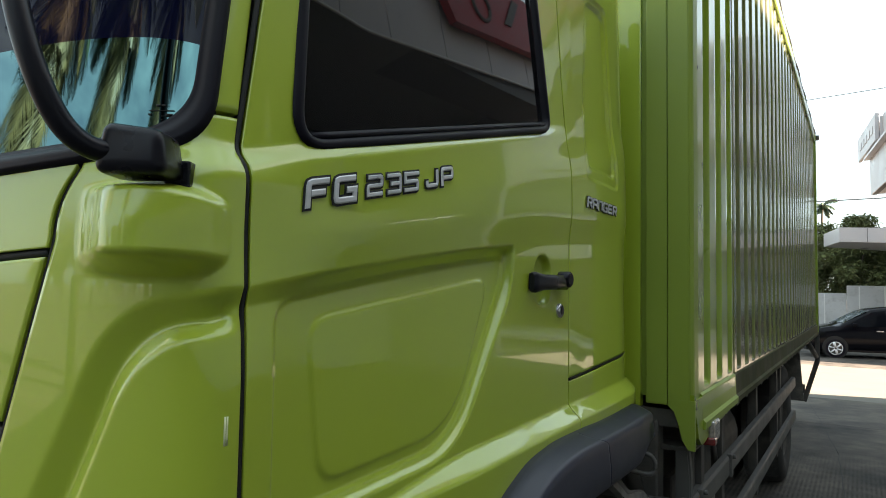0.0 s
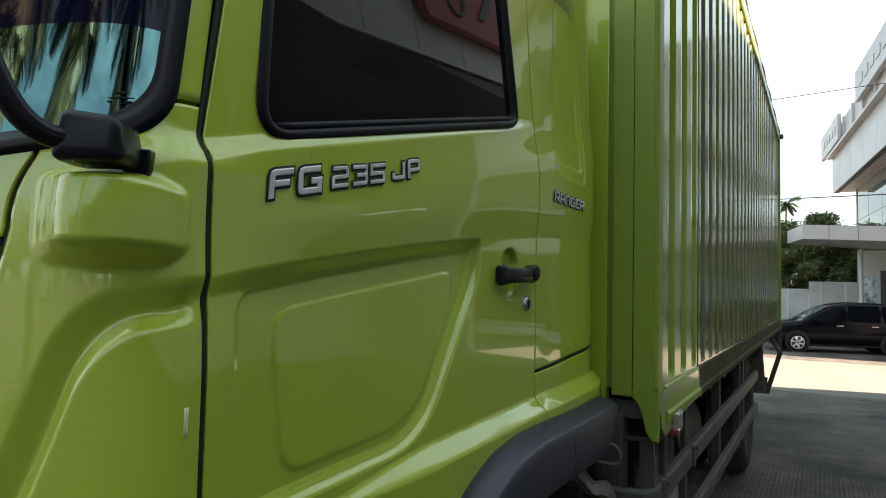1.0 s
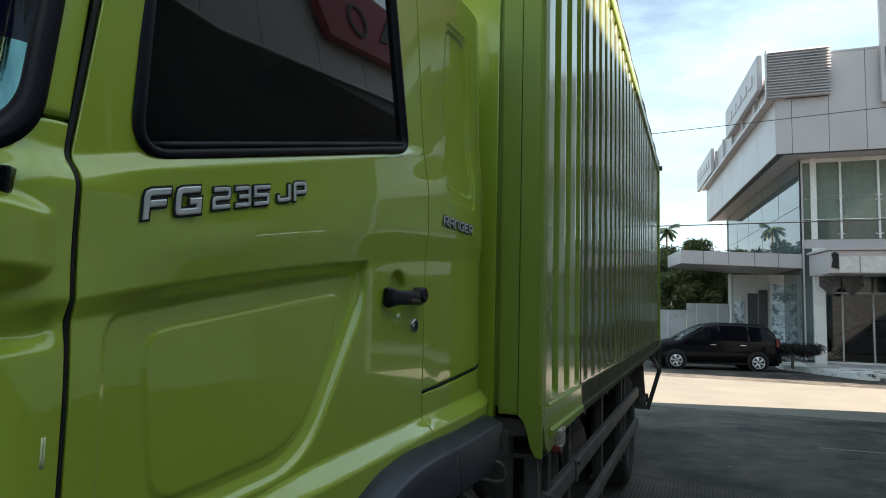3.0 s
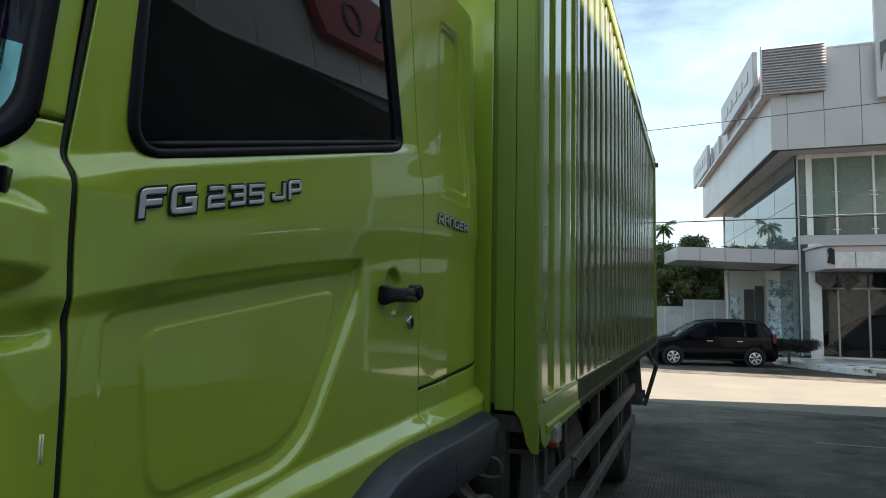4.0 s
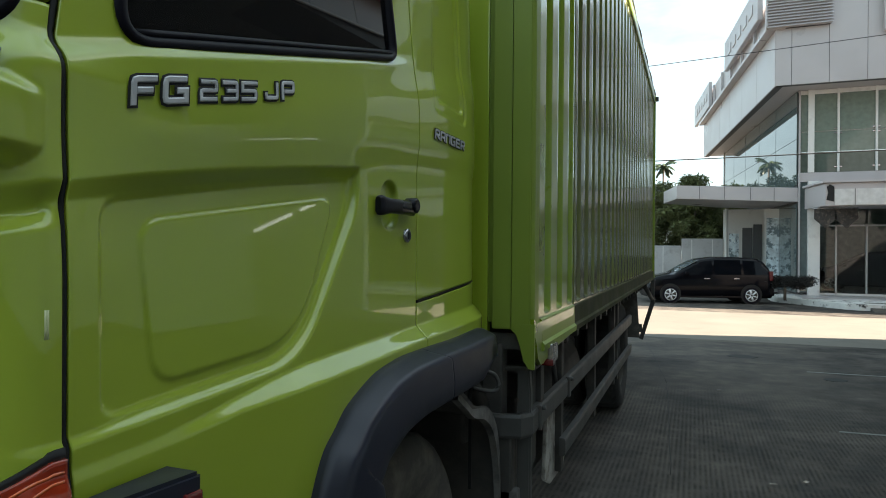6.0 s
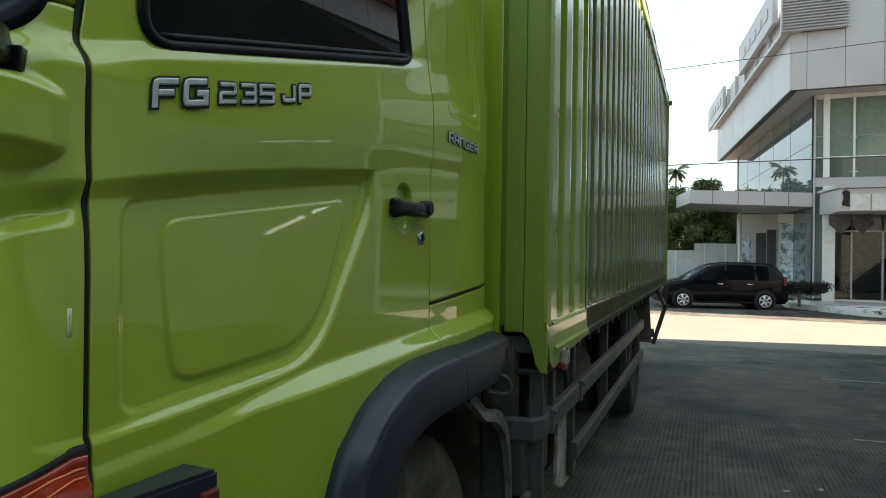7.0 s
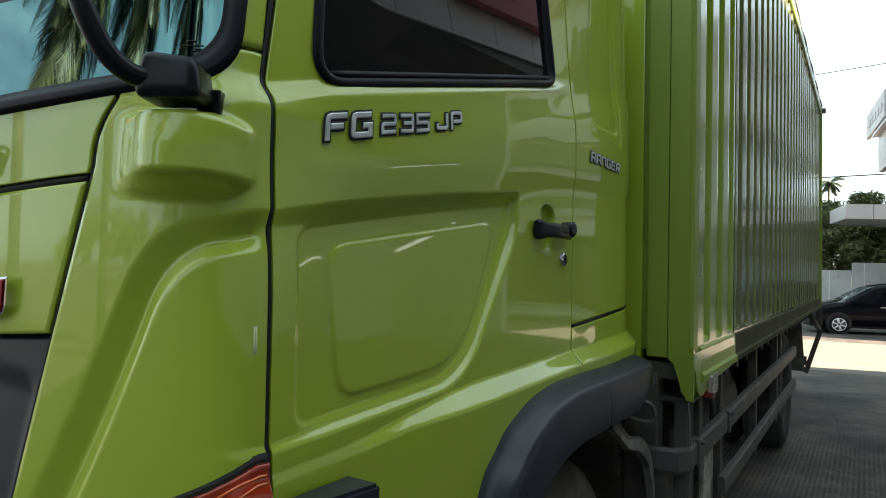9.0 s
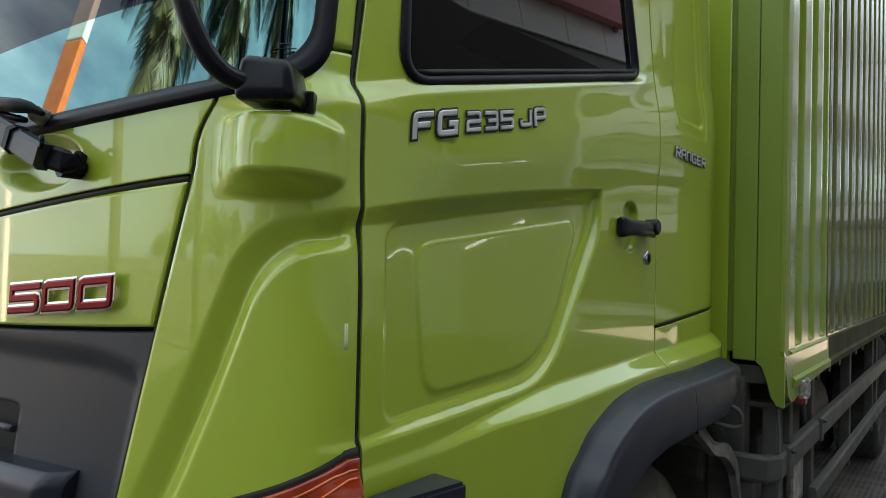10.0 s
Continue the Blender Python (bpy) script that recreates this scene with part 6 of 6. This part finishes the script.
def palm(x, y, z, height, fronds, length, droop, seed, label, group, mat=None):
    rng = random.Random(seed)
    root = thing("palm_tree", label, "palm tree", group)
    lean_x, lean_y = rng.uniform(-0.2, 0.2), rng.uniform(-0.2, 0.2)
    top = Vector((x + lean_x, y + lean_y, z + height))
    part("trunk", tube([(x, y, z), (x + lean_x * 0.3, y + lean_y * 0.3, z + height * 0.5), top], [0.17, 0.13, 0.12] if height > 8 else [0.09, 0.07, 0.06], 10), BARK, root)
    skirt = 26 if height > 8 else 0
    for k in range(fronds + skirt):
        a = 2.399 * k + rng.uniform(-0.2, 0.2)
        lift = rng.uniform(-0.5, 1.1)
        start = top.copy()
        if k >= fronds:
            lift = rng.uniform(-1.0, -0.5)
            start.z -= 3.4 * (k - fronds) / skirt
        d = Vector((math.cos(a), math.sin(a), 0))
        side_dir = Vector((-math.sin(a), math.cos(a), 0))
        pts, p, v = [], start, (d * math.cos(lift) + Vector((0, 0, math.sin(lift)))).normalized()
        n = 12
        for i in range(n + 1):
            pts.append(p.copy())
            v = (v + Vector((0, 0, -droop / n))).normalized()
            p = p + v * length / n
        verts, faces = [], []
        for i in range(n):
            for sub in range(3):
                f = (i + sub / 3) / n
                c = pts[i].lerp(pts[i + 1], sub / 3)
                t = (pts[i + 1] - pts[i]).normalized()
                w = length * 0.24 * math.sin(math.pi * min(1, f * 0.9 + 0.1)) + 0.05
                for sgn in (-1, 1):
                    tip = c + side_dir * sgn * w * 0.75 + t * w * 0.55 + Vector((0, 0, -w * (0.45 + 0.4 * rng.random())))
                    b = len(verts)
                    verts += [c - t * 0.02, c + t * 0.05, tip]
                    faces.append((b, b + 1, b + 2))
            b = len(verts)
            verts += [pts[i] + side_dir * 0.015, pts[i] - side_dir * 0.015, pts[i + 1] - side_dir * 0.012, pts[i + 1] + side_dir * 0.012]
            faces.append((b, b + 1, b + 2, b + 3))
        me = bpy.data.meshes.new("frond")
        me.from_pydata([tuple(q) for q in verts], [], faces)
        me.materials.append(LEAF_DRY if lift < 0.0 and mat is None else PALM_LEAF)
        fr = new("frond", me)
        fr.parent = root


palm(-1.25, 45.0, -0.25, 7.5, 20, 0.95, 1.3, 5, "slim palm rising above the trees", "far palms", PALM_LEAF)
for k, (x, y, h) in enumerate(((-6.6, -7.9, 9.6), (-4.3, -9.3, 10.6), (-0.8, -9.6, 11.0))):
    palm(x, y, 0.0, h, 32, 2.7, 3.0, 40 + k, "shaggy palm with drooping fronds before the yard", "palms before the yard")

shrub = thing("shrub", "low dark clipped shrub by the kerb", "shrub")
rng = random.Random(3)
me = leaf_cloud([(3.05 + 0.075 * k + rng.uniform(-0.05, 0.05), 24.0 + rng.uniform(-0.2, 0.2), 0.50 + rng.uniform(-0.06, 0.08), 0.24) for k in range(18)], 420, 0.035, rng)
me.materials.append(LEAF_DARK)
crown = new("crown", me)
crown.parent = shrub
part("stem", tube([(3.6, 24.0, -0.1), (3.6, 24.0, 0.5)], 0.05, 6), BARK, shrub)

# ---- overhead cables, pylon ----
CABLE = pmat("black_cable", (0.03, 0.03, 0.03), 0.6)


def cable(a, b, sag, r):
    a, b = Vector(a), Vector(b)
    pts = [a.lerp(b, t) - Vector((0, 0, sag * 4 * t * (1 - t))) for t in span(0, 1, 30)]
    tagged(part("overhead_cable", tube(pts, r, 6), CABLE), "thin black overhead cable across the yard", "cable", "overhead cables")


cable((-22.0, 18.0, 5.93), (26.0, 18.0, 8.12), 0.35, 0.009)
cable((-22.0, 20.0, 4.35), (26.0, 20.0, 4.75), 0.30, 0.016)
for x, y, h in ((-22.0, 18.0, 6.2), (26.0, 18.0, 8.4), (-22.0, 20.0, 4.8), (26.0, 20.0, 5.2)):
    post = tagged(part('utility_pole', tube([(x, y, -0.3), (x, y, h)], [0.13, 0.09], 12), CONCRETE), 'round concrete utility pole holding a cable', 'utility pole', 'utility poles')
ORANGE_PAINT = pmat("orange_paint", (0.75, 0.16, 0.04), 0.4)
pylon = thing("sign_pylon", "tall orange and white sign pylon before the yard", "sign pylon")
part("post", cuboid((-8.31, -6.06, 0.0), (-8.19, -5.94, 4.1), 0.01), WHITE, pylon)
part("lower_panel", cuboid((-8.55, -6.1, 4.11), (-7.95, -5.9, 6.6), 0.03), ORANGE_PAINT, pylon)
part("upper_panel", cuboid((-8.55, -6.1, 6.61), (-7.95, -5.9, 11.5), 0.03), WHITE, pylon)
